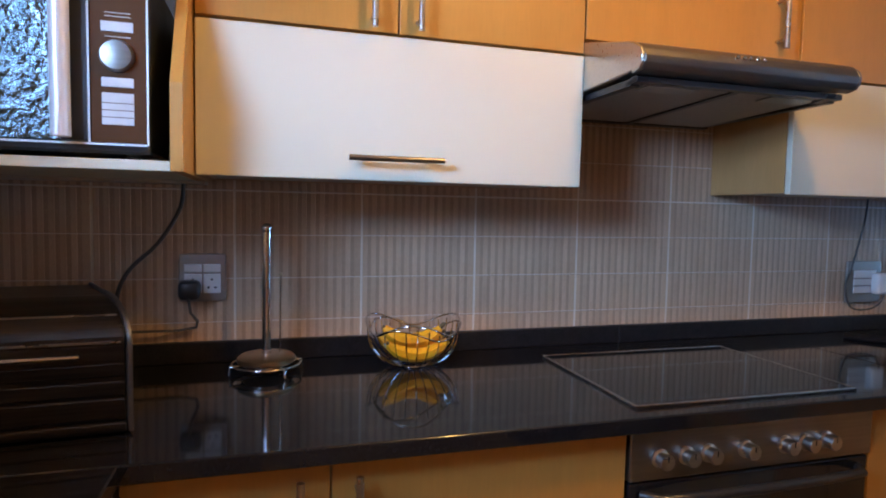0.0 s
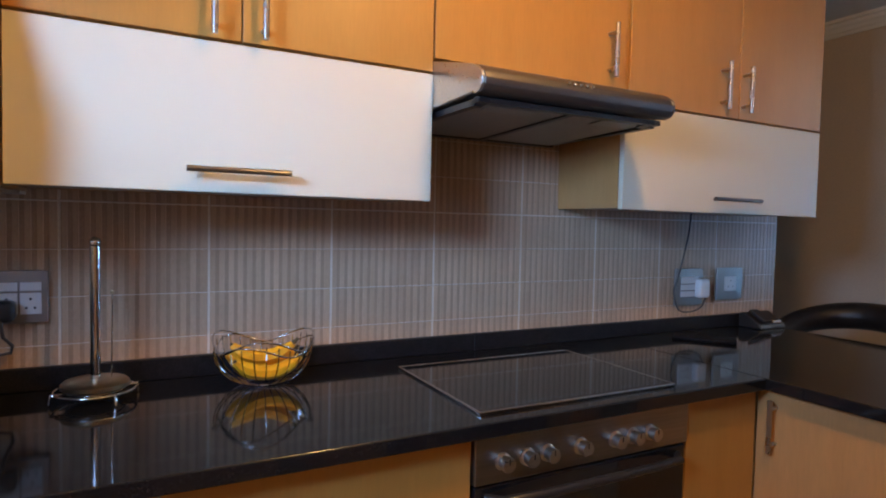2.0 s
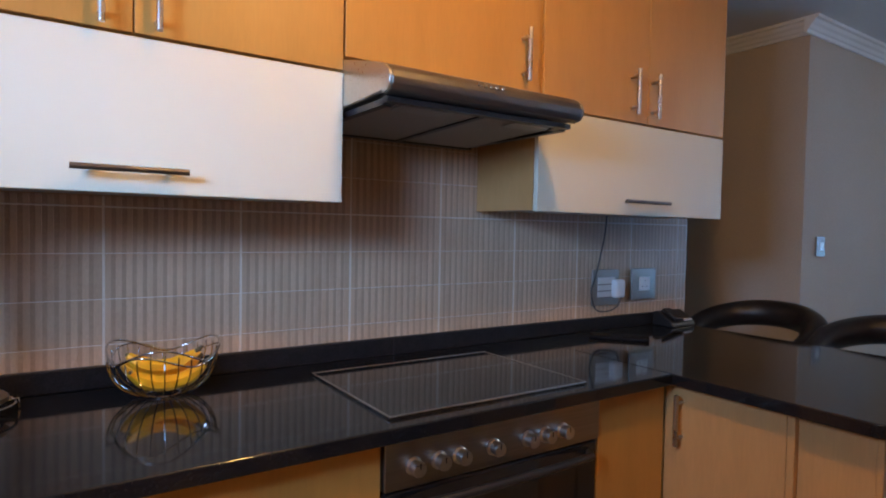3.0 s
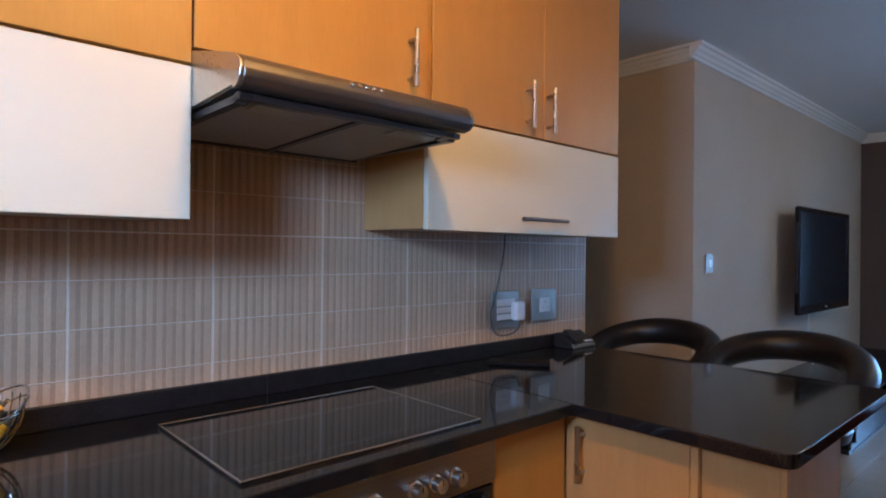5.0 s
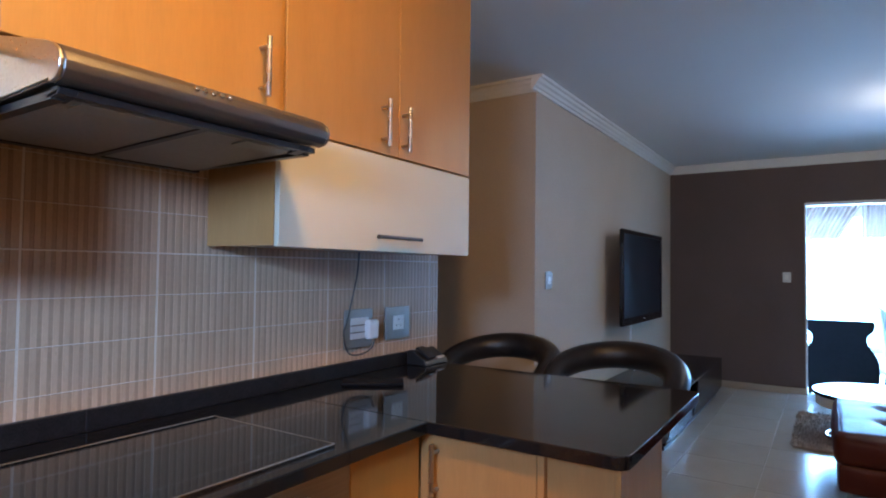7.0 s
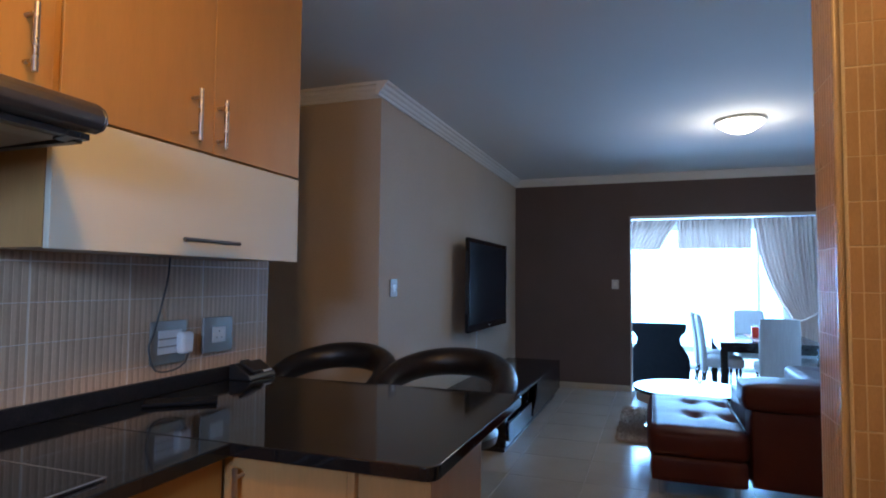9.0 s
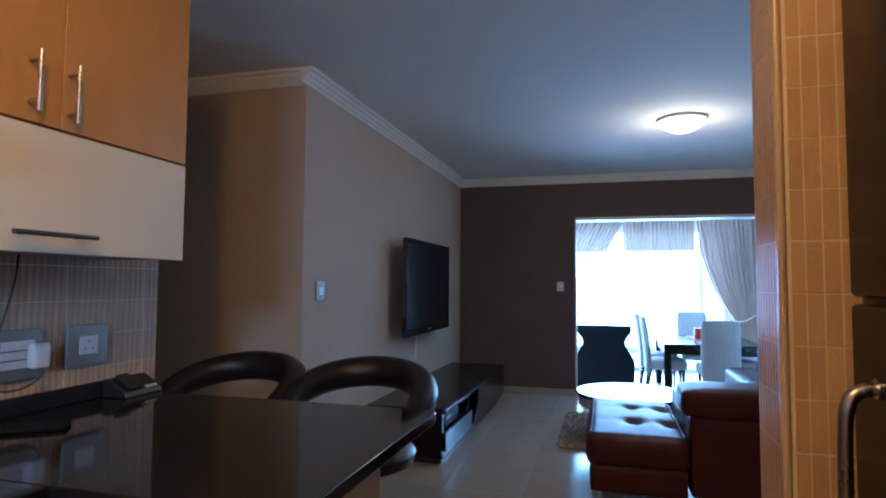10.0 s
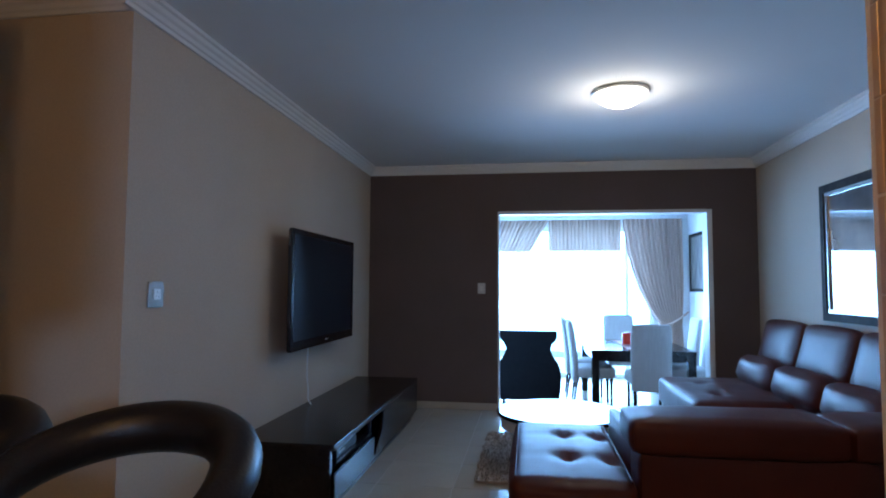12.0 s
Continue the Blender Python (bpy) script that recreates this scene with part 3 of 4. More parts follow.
# extractor hood
hd = thing("extractor_hood", (0.95, 1.74, 1.53), "slim steel extractor hood under a maple cabinet", "hood")
HX0, HX1 = 0.650, 1.209
prof = [(1.742, 1.545), (1.742, 1.672), (1.480, 1.672), (1.450, 1.668), (1.265, 1.622), (1.240, 1.613), (1.222, 1.600), (1.214, 1.585), (1.216, 1.570), (1.226, 1.558), (1.250, 1.553), (1.250, 1.560), (1.72, 1.545)]
part("canopy", prism(bmesh.new(), prof, "x", HX0 - 0.028, HX1 - 0.03, 0.002), steel_dark, hd, "curved brushed steel canopy")
part("end_cap", prism(bmesh.new(), [(y, z) for y, z in prof], "x", HX1 - 0.0295, HX1 - 0.022, 0.002), steel_dark, hd)
part("end_cap", prism(bmesh.new(), [(y, z) for y, z in prof], "x", HX0 - 0.036, HX0 - 0.0285, 0.002), steel, hd)
part("frame", walls(bmesh.new(), (HX0 - 0.02, HX1 - 0.03, 1.255, 1.275, 1.540, 1.5525), (HX0 - 0.02, HX1 - 0.03, 1.695, 1.72, 1.530, 1.545), (HX0 - 0.02, HX0 + 0.0, 1.275, 1.695, 1.535, 1.549), (HX1 - 0.05, HX1 - 0.03, 1.275, 1.695, 1.535, 1.549)), black_plastic, hd)
for x0, x1 in ((HX0, 0.896), (0.914, HX1 - 0.05)):
    part("filter", prism(bmesh.new(), [(1.276, 1.545), (1.694, 1.533), (1.694, 1.540), (1.276, 1.551)], "x", x0, x1), filter_mesh, hd, "grey mesh grease filter")
part("divider", prism(bmesh.new(), [(1.276, 1.541), (1.694, 1.529), (1.694, 1.542), (1.276, 1.552)], "x", 0.8965, 0.9135), black_plastic, hd)
for x0 in (HX0 - 0.02, HX1 - 0.08):
    part("clip", prism(bmesh.new(), [(1.250, 1.550), (1.290, 1.545), (1.295, 1.535), (1.256, 1.540)], "x", x0, x0 + 0.03, 0.002), black_plastic, hd)
part("light_cover", prism(bmesh.new(), [(1.285, 1.5435), (1.335, 1.541), (1.335, 1.538), (1.285, 1.540)], "x", HX1 - 0.20, HX1 - 0.07, 0.001), cover_grey, hd, "clear plastic light cover")
part("light_cover", prism(bmesh.new(), [(1.285, 1.5435), (1.335, 1.541), (1.335, 1.538), (1.285, 1.540)], "x", HX0 + 0.03, HX0 + 0.16, 0.001), cover_grey, hd, "clear plastic light cover")
for k in range(5):
    bm = lathe(bmesh.new(), [(0.0052, 0), (0.0052, 0.004), (0.004, 0.006)], (0, 0, 0), 12)
    bm.transform(Matrix.Translation((0.845 + k * 0.0175, 1.220, 1.5965)) @ Matrix.Rotation(radians(60), 4, "X"))
    part("button", bm, chrome, hd)
for k in range(14):
    part("vent_slot", prism(bmesh.new(), [(1.462, 1.6705), (1.474, 1.6735), (1.474, 1.6715), (1.462, 1.6685)], "x", 0.76 + k * 0.016, 0.769 + k * 0.016), black_plastic, hd)

hd.location.z += 0.022

# microwave shelf and microwave
MX1 = -0.240
sh = thing("microwave_shelf", (-0.5, 1.75, 1.345), "open maple wall shelf with a pale edge holding the microwave", "shelf", "wall units")
part("shelf_board", B(XW + 0.01, MX1 - 0.0215, 1.305, 1.742, 1.347, 1.365, 0.0015), gloss_cream, sh, "pale edged shelf board")
part("side_panel", prism(bmesh.new(), [(1.742, 1.347), (1.30, 1.347), (1.30, 1.50), (1.425, 1.74), (1.425, 2.438), (1.742, 2.438)], "x", MX1 - 0.021, MX1, 0.001), maple, sh)
part("back_panel", B(XW + 0.01, MX1 - 0.0215, 1.725, 1.742, 1.366, 1.80), carcass, sh)
part("upper_box", B(XW + 0.01, MX1 - 0.0215, 1.43, 1.742, 1.80, 2.438, 0.001), maple, sh)
part("base_trim", B(XW + 0.01, MX1 - 0.002, 1.66, 1.742, 1.340, 1.3465), carcass, sh)
mw = thing("microwave_oven", (-0.53, 1.5, 1.366), "microwave with a mirror-like door, chrome handle and brown control panel", "microwave")
part("body", B(-0.80, -0.284, 1.332, 1.70, 1.376, 1.70, 0.006), black_plastic, mw)
for fx in (-0.76, -0.32):
    for fy in (1.37, 1.66):
        part("foot", lathe(bmesh.new(), [(0.012, 0), (0.012, 0.0105)], (fx, fy, 1.3655), 12), black_plastic, mw)
d = part("door", B(-0.798, -0.378, 1.319, 1.331, 1.393, 1.696, 0.003), mat("mirror_door", (0.15, 0.18, 0.20), 0.08, 1.0, color2=(0.07, 0.09, 0.10), scale=40, bump=0.4, bump_scale=70), mw, "dimpled mirror-like door")
part("door_handle", T([(-0.412, 1.292, 1.398), (-0.412, 1.292, 1.69)], 0.015, 16), handle_silver, d, "thick chrome bar handle")
part("door_edge", B(-0.420, -0.379, 1.3165, 1.3188, 1.396, 1.694, 0.001), black_plastic, d, "dark strip beside the handle")
for z in (1.408, 1.683):
    part("handle_post", T([(-0.412, 1.319, z), (-0.412, 1.292, z)], 0.007, 10), black_plastic, d)
c = part("control_panel", B(-0.376, -0.286, 1.320, 1.331, 1.393, 1.696, 0.002), panel_brown, mw, "dark brown control panel")
part("panel_rim", walls(bmesh.new(), (-0.2875, -0.2845, 1.317, 1.3195, 1.391, 1.698), (-0.80, -0.2880, 1.317, 1.3195, 1.389, 1.3922), (-0.3785, -0.3760, 1.317, 1.3195, 1.393, 1.698)), satin, mw)
bm = lathe(bmesh.new(), [(0.027, 0), (0.027, 0.007), (0.024, 0.014), (0.009, 0.016)], (0, 0, 0), 32)
bm.transform(Matrix.Translation((-0.333, 1.320, 1.540)) @ Matrix.Rotation(radians(90), 4, "X"))
part("dial", bm, oven_steel, c, "spun metal dial")
for z0, z1 in ((1.650, 1.662), (1.581, 1.598), (1.488, 1.504), (1.424, 1.478)):
    part("button_label", B(-0.358, -0.308, 1.3185, 1.3205, z0, z1, 0.001), label_pale, c)
for k in range(3):
    part("line", B(-0.357, -0.309, 1.3178, 1.3184, 1.436 + k * 0.012, 1.4372 + k * 0.012), panel_brown, c)
for z in (1.612, 1.606, 1.572):
    part("line", B(-0.352, -0.312, 1.3192, 1.3199, z, z + 0.001), label_pale, c)

mw.location.x -= 0.012

# bread bin
bb = thing("bread_bin", (-0.43, 1.52, CT), "brushed steel roll-top bread bin on the worktop", "bread bin")
ORIGIN[bb] = Vector((-0.245, 1.345, CT))
bb.location, bb.rotation_euler = (-0.318, 1.268, CT), (0, 0, radians(4))


def binprof(o):
    pts = [(1.345 - o, CT + 0.004), (1.345 - o, CT + 0.158)]
    for a in np.linspace(8, 90, 9):
        pts.append((1.475 - (0.13 + o) * math.cos(radians(a)), CT + 0.158 + (0.060 + o) * math.sin(radians(a))))
    return pts + [(1.66, CT + 0.218 + o), (1.66, CT + 0.004)]


def taper(bm):
    """The bin's free end runs in towards the back."""
    for v in bm.verts:
        v.co.x -= 0.37 * (v.co.y - 1.345) * (v.co.x + 0.70) / 0.455
    return bm


part("body", taper(prism(bmesh.new(), binprof(0), "x", -0.70, -0.2545, 0.002)), bin_steel, bb)
part("end_cap", taper(prism(bmesh.new(), binprof(0.006), "x", -0.2543, -0.245, 0.003)), steel_dark, bb, "bright steel end cap")
part("roll_top", taper(prism(bmesh.new(), [(y, z) for y, z in binprof(0.004) if z > CT + 0.16 and y < 1.56] + [(1.50, CT + 0.215), (1.40, CT + 0.17)], "x", -0.69, -0.262)), bin_steel, bb, "curved steel roll top")
part("roll_slat", taper(B(-0.69, -0.262, 1.3395, 1.3445, CT + 0.157, CT + 0.160)), nickel, bb, "thin bright edge of the roll top")
part("roll_slat", taper(B(-0.69, -0.262, 1.3690, 1.3740, CT + 0.1985, CT + 0.2010)), nickel, bb)
for z0, z1, o in ((0.006, 0.024, 0.012), (0.028, 0.064, 0.007), (0.068, 0.092, 0.004), (0.100, 0.122, 0.004), (0.126, 0.152, 0.002)):
    part("band", taper(B(-0.70, -0.256, 1.345 - o, 1.3445, CT + z0, CT + z1, min(0.0035, o / 2.2))), bin_steel, bb)
part("handle", taper(T([(-0.69, 1.330, CT + 0.138), (-0.325, 1.330, CT + 0.138)], 0.0045, 12)), chrome, bb, "chrome bar handle")
for hx in (-0.66, -0.335):
    part("handle_post", T([(hx, 1.330, CT + 0.138), (hx, 1.346, CT + 0.138)], 0.0035, 8), chrome, bb)

# paper towel holder on its trivet
TX, TY = -0.103, 1.61
tv = thing("trivet", (TX, TY, CT), "low round chrome wire trivet on the granite", "trivet")
part("ring", T([(TX + 0.078 * math.cos(a), TY + 0.078 * math.sin(a), CT + 0.022) for a in np.linspace(0, 2 * math.pi, 36, endpoint=False)], 0.003, 8, True), chrome, tv)
part("ring", T([(TX + 0.055 * math.cos(a), TY + 0.055 * math.sin(a), CT + 0.022) for a in np.linspace(0, 2 * math.pi, 30, endpoint=False)], 0.0025, 8, True), chrome, tv)
for a in (0.3, 1.9, 3.45, 5.2):
    ca, sa = math.cos(a), math.sin(a)
    part("leg", T([(TX + 0.05 * ca, TY + 0.05 * sa, CT + 0.022), (TX + 0.084 * ca, TY + 0.084 * sa, CT + 0.022), (TX + 0.086 * ca, TY + 0.086 * sa, CT + 0.003)], 0.003, 8), chrome, tv)
ph = thing("paper_towel_holder", (TX, TY, CT + 0.025), "empty chrome kitchen roll holder with a round brass base", "towel holder")
part("base", lathe(bmesh.new(), [(0.060, 0.0), (0.066, 0.004), (0.066, 0.012), (0.060, 0.017), (0.02, 0.021)], (TX, TY, CT + 0.0255), 36), brass, ph, "round brass base")
part("pole", T([(TX, TY, CT + 0.04), (TX, TY, 1.232)], 0.0105, 16), chrome, ph)
part("finial", lathe(bmesh.new(), [(0.006, 0), (0.011, 0.003), (0.0125, 0.010), (0.010, 0.017), (0.004, 0.021)], (TX, TY, 1.231), 20), chrome, ph)
part("side_arm", T([(TX + 0.03, TY + 0.005, CT + 0.045), (TX + 0.032, TY + 0.005, 1.13)], 0.0016, 8), chrome, ph)
part("arm_tip", lathe(bmesh.new(), [(0.003, 0), (0.0045, 0.003), (0.003, 0.007)], (TX + 0.032, TY + 0.005, 1.128), 12), brass, ph)

# wire fruit bowl with bananas
FX, FY = 0.250, 1.605
fb = thing("fruit_bowl", (FX, FY, CT), "chrome wire fruit bowl with a wavy rim", "fruit bowl")
def rim(k, amp, r, z, n=72):
    return [(FX + (r + 0.010 * math.sin(3 * a + k)) * math.cos(a), FY + 0.9 * (r + 0.01 * math.sin(3 * a + k)) * math.sin(a), z + amp * math.sin(3 * a + k)) for a in np.linspace(0, 2 * math.pi, n, endpoint=False)]
part("rim_wire", T(rim(0.6, 0.018, 0.116, CT + 0.102), 0.0022, 8, True), chrome, fb)
part("rim_wire", T(rim(1.5, 0.016, 0.113, CT + 0.090), 0.0020, 8, True), chrome, fb)
part("foot_ring", T([(FX + 0.035 * math.cos(a), FY + 0.035 * math.sin(a), CT + 0.0025) for a in np.linspace(0, 2 * math.pi, 30, endpoint=False)], 0.0025, 8, True), chrome, fb)
for k in range(26):
    a = 2 * math.pi * k / 26
    pts = []
    for f in np.linspace(0, 1, 9):
        r = 0.035 + 0.080 * math.sin(f * math.pi / 2)
        pts.append((FX + r * math.cos(a), FY + 0.92 * r * math.sin(a), CT + 0.003 + (0.092 + 0.014 * math.sin(3 * a + 0.6)) * f ** 1.7))
    part("wire", T(pts, 0.0014, 6), chrome, fb)


def banana(dx, dy, dz, turn, tilt, length=0.165):
    n = 14
    pts, rs = [], []
    for i in range(n):
        f = i / (n - 1)
        a = (f - 0.5) * 1.7
        pts.append(Vector((length * 0.62 * math.sin(a), 0, length * 0.62 * (1 - math.cos(a)))))
        rs.append(0.0175 * (0.30 + 0.70 * min(1, math.sin(math.pi * min(max(f * 0.92 + 0.04, 0), 1)) * 1.55)))
    m = pose(FX + dx, FY + dy, CT + dz, tilt, 0, turn)
    t = thing("banana", m.translation, "ripe yellow banana in the wire bowl", "banana", "bananas in the bowl")
    part("fruit", T([m @ p for p in pts], rs, 7), banana_skin, t)
    part("stem", T([m @ pts[-1], m @ (pts[-1] + Vector((0.012, 0, 0.012)))], [0.005, 0.0035], 6), banana_tip, t)
    part("tip", T([m @ pts[0], m @ (pts[0] + Vector((-0.003, 0, 0.004)))], [0.0055, 0.003], 6), banana_tip, t)


banana(0.004, -0.030, 0.032, 4, 12)
banana(-0.006, 0.006, 0.040, -6, 4)
banana(0.010, 0.038, 0.046, 10, -6)
banana(-0.004, -0.008, 0.066, -12, 8, 0.15)


# sockets and switches
def plate(name, x0, x1, z0, z1, y, label, modules, kind="x"):
    u = thing(name, ((x0 + x1) / 2, y, (z0 + z1) / 2), label, "socket" if "socket" in name else "switch")
    part("plate", soft_box(x0, x1, y - 0.011, y - 0.001, z0, z1, 0.006, 0, 5), plate_steel, u, "satin steel cover plate")
    for a, b, c, d, m in modules:
        q = part("module", B(x0 + a * (x1 - x0), x0 + b * (x1 - x0), y - 0.014, y - 0.0105, z0 + c * (z1 - z0), z0 + d * (z1 - z0), 0.001), m, u)
        if d - c > 0.3 and m is white_plastic:
            xm, w = x0 + (a + b) / 2 * (x1 - x0), (b - a) * (x1 - x0)
            for ox, oz in ((0, 0.72), (-0.2, 0.3), (0.2, 0.3)):
                part("pin_hole", lathe_y(xm + ox * w, y - 0.0142, z0 + (c + oz * (d - c)) * (z1 - z0), 0.0028), black_plastic, q)
    return u


def lathe_y(x, y, z, r, deep=0.001):
    bm = lathe(bmesh.new(), [(r, 0), (r, deep)], (0, 0, 0), 12)
    bm.transform(Matrix.Translation((x, y, z)) @ Matrix.Rotation(radians(90), 4, "X"))
    return bm


YW = YT - 0.009
plate("wall_socket", -0.310, -0.200, 1.053, 1.172, YW, "steel double socket with switches and a black plug", ((0.12, 0.48, 0.62, 0.78, white_plastic), (0.52, 0.88, 0.62, 0.78, white_plastic), (0.52, 0.88, 0.18, 0.58, white_plastic), (0.12, 0.48, 0.18, 0.58, white_plastic)))
plate("wall_socket", 1.811, 1.967, 0.998, 1.143, YW, "steel wall socket with white modules and a white plug", ((0.18, 0.82, 0.60, 0.78, white_plastic), (0.18, 0.82, 0.42, 0.57, white_plastic), (0.18, 0.82, 0.24, 0.39, white_plastic)))
plate("wall_socket", 2.048, 2.206, 1.012, 1.143, YW, "steel single socket on the tiled wall", ((0.28, 0.72, 0.28, 0.72, white_plastic),))
p1 = thing("plug", (-0.33, YW, 1.06), "black plug in the wall socket", "plug")
part("plug_body", soft_box(-0.357, -0.306, YW - 0.060, YW - 0.0145, 1.040, 1.088, 0.014, 0.0, 5), black_plastic, p1)
part("cord", T([(-0.332, YW - 0.055, 1.045), (-0.328, YW - 0.05, 1.01), (-0.316, YW - 0.02, 0.985), (-0.32, YW - 0.012, 0.968), (-0.36, YW - 0.010, 0.961), (-0.41, YW - 0.012, 0.9615), (-0.50, YW - 0.014, 0.962)], 0.0035, 8), cable, p1)
p1.location += Vector((0.050, 0, 0.022))
p2 = thing("plug", (1.85, YW, 1.05), "white plug in the wall socket", "plug")
part("plug_body", soft_box(1.836, 1.890, YW - 0.045, YW - 0.012, 1.045, 1.118, 0.010, 0.0, 5), white_plastic, p2)
p2.location += Vector((0.078, 0, -0.016))


def spline(pts, n=8):
    out = []
    P = [Vector(p) for p in pts]
    P = [P[0] * 2 - P[1]] + P + [P[-1] * 2 - P[-2]]
    for i in range(1, len(P) - 2):
        for k in range(n):
            t = k / n
            a, b, c, d = P[i - 1], P[i], P[i + 1], P[i + 2]
            out.append(0.5 * ((2 * b) + (c - a) * t + (2 * a - 5 * b + 4 * c - d) * t * t + (3 * b - a - 3 * c + d) * t ** 3))
    return out + [P[-2]]


solo("hood_cord", T(spline([(1.872, YW - 0.02, 1.36), (1.866, YW - 0.015, 1.27), (1.823, YW - 0.015, 1.12), (1.798, YW - 0.016, 1.06), (1.82, YW - 0.02, 0.988), (1.878, YW - 0.03, 0.977), (1.93, YW - 0.035, 0.995), (1.946, YW - 0.04, 1.03)]), 0.0032, 8), cable, "thin dark cord hanging from the wall cabinet to the socket", "cable")
mc = thing("power_cord", (-0.33, YW - 0.05, 1.34), "dark cord hanging from the microwave shelf", "cable")
part("lead", T(spline([(-0.352, YW - 0.05, 1.345), (-0.362, YW - 0.05, 1.28), (-0.41, YW - 0.045, 1.20), (-0.47, YW - 0.04, 1.14), (-0.50, YW - 0.035, 1.08), (-0.505, YW - 0.03, 1.0)]), 0.005, 8), cable, mc)
mc.location.x += 0.062

# small black things at the end of the worktop
tb = solo("tablet", B(-0.105, 0.105, -0.04, 0.04, CT + 0.001, CT + 0.013, 0.004, m=pose(1.775, 1.565, 0, 0, 0, -52)), black_fabric, "flat black device lying on the granite", "device")
cs = thing("phone_cradle", (2.17, 1.68, CT), "low black phone cradle at the worktop's end", "phone")
part("base", prism(bmesh.new(), [(1.62, CT + 0.001), (1.722, CT + 0.001), (1.722, CT + 0.058), (1.70, CT + 0.062), (1.63, CT + 0.022)], "x", 2.10, 2.26, 0.004), black_plastic, cs)
part("handset", prism(bmesh.new(), [(1.628, CT + 0.026), (1.695, CT + 0.064), (1.688, CT + 0.074), (1.622, CT + 0.036)], "x", 2.12, 2.17, 0.003), black_plastic, cs)
for k in range(3):
    part("key", B(2.195 + k * 0.018, 2.206 + k * 0.018, 1.6295, 1.640, CT + 0.0225, CT + 0.031, 0.001), label_pale, cs)

cs.location.x += 0.08

# fridge against the tiled stub
fg = thing("fridge", (1.48, -0.55, 0), "tall glossy black fridge freezer with curved metal handles", "fridge")
part("body", B(1.14, 1.808, -0.94, -0.264, 0.02, 1.86, 0.008), fridge_black, fg)
up = part("door", B(1.142, 1.806, -0.260, -0.200, 1.262, 1.858, 0.012, 3), fridge_black, fg, "glossy black freezer door")
lo = part("door", B(1.142, 1.806, -0.260, -0.200, 0.06, 1.250, 0.012, 3), fridge_black, fg, "glossy black fridge door")
for d, za, zb in ((up, 1.405, 1.76), (lo, 1.108, 0.62)):
    s, hx = (1 if zb > za else -1), (1.30 if zb > za else 1.675)
    part("handle", T(spline([(hx, -0.201, za), (hx, -0.172, za + s * 0.004), (hx, -0.150, za + s * 0.025), (hx, -0.142, za + s * 0.10), (hx, -0.142, zb - s * 0.12), (hx, -0.148, zb - s * 0.035), (hx, -0.172, zb - s * 0.006), (hx, -0.201, zb)]), 0.012, 14), nickel, d, "curved satin metal handle")
    part("mount", T([(hx, -0.200, za), (hx, -0.190, za)], 0.018, 16), chrome, d)

fg.location += Vector((0.09, -0.13, 0))

# kitchen ceiling lamp
kl = thing("ceiling_lamp", (0.70, 0.50, H), "plain ceiling lamp with a warm bulb", "lamp")
part("base", lathe(bmesh.new(), [(0.05, -0.03), (0.06, -0.02), (0.06, 0)], (0.70, 0.50, H), 24), white_plastic, kl)

# ---- bar stools ----
def bar_stool(yc):
    x = 2.53
    s = thing("bar_stool", (x, yc, 0), "black leather bar stool with a curved open back", "stool", "stools at the peninsula")
    pts, rs = [], []
    for a in np.linspace(-128, 128, 41):
        f = math.cos(radians(a * 0.70))
        r = 0.235 + 0.035 * f
        pts.append((x - 0.02 + r * math.cos(radians(a)), yc + 0.97 * r * math.sin(radians(a)), 0.762 + 0.175 * max(0, f) ** 0.8))
        rs.append(0.024 + 0.036 * max(0, f) ** 0.7)
    part("backrest", T(pts, rs, 14), black_leather, s, "padded open leather backrest")
    part("seat", lathe(bmesh.new(), [(0.19, 0.0), (0.215, 0.012), (0.222, 0.045), (0.20, 0.075), (0.12, 0.088), (0.02, 0.088)], (x - 0.01, yc, 0.655), 32), black_leather, s)
    part("pillar", T([(x, yc, 0.02), (x, yc, 0.655)], 0.028, 18), chrome, s)
    part("footrest", T([(x - 0.17 * math.cos(a), yc + 0.17 * math.sin(a), 0.27) for a in np.linspace(-1.5, 1.5, 16)], 0.010, 10), chrome, s)
    part("foot", lathe(bmesh.new(), [(0.205, 0.001), (0.205, 0.008), (0.15, 0.022), (0.04, 0.035)], (x, yc, 0.0), 36), chrome, s)
    return s


bar_stool(0.98)
bar_stool(1.50)

# ---- living room ----
VIEW_FIT = TELLY
tvx = thing("television", (5.36, YV, 1.2), "wall-mounted flat black television", "television")
part("housing", B(4.82, 6.27, 1.715, 1.738, 0.800, 1.690, 0.012, 3), tv_black, tvx)
part("bezel", walls(bmesh.new(), (4.82, 6.27, 1.706, 1.7145, 1.65, 1.690), (4.82, 6.27, 1.706, 1.7145, 0.800, 0.87), (4.82, 4.865, 1.706, 1.7145, 0.87, 1.65), (6.225, 6.27, 1.706, 1.7145, 0.87, 1.65)), tv_black, tvx, "glossy black bezel")
part("screen", B(4.866, 6.224, 1.710, 1.7140, 0.871, 1.649), tv_screen, tvx, "dark switched-off screen")
part("side_trim", B(4.814, 4.8195, 1.708, 1.734, 0.98, 1.56, 0.002), black_plastic, tvx, "glossy side strip")
part("badge", B(5.52, 5.58, 1.7045, 1.7057, 0.832, 0.839), label_pale, tvx)
part("bracket", B(5.4, 5.7, 1.7385, YV - 0.001, 1.05, 1.40), black_plastic, tvx)
tc = thing("power_cord", (5.32, 1.77, 0.8), "white cord hanging from the television", "cable")
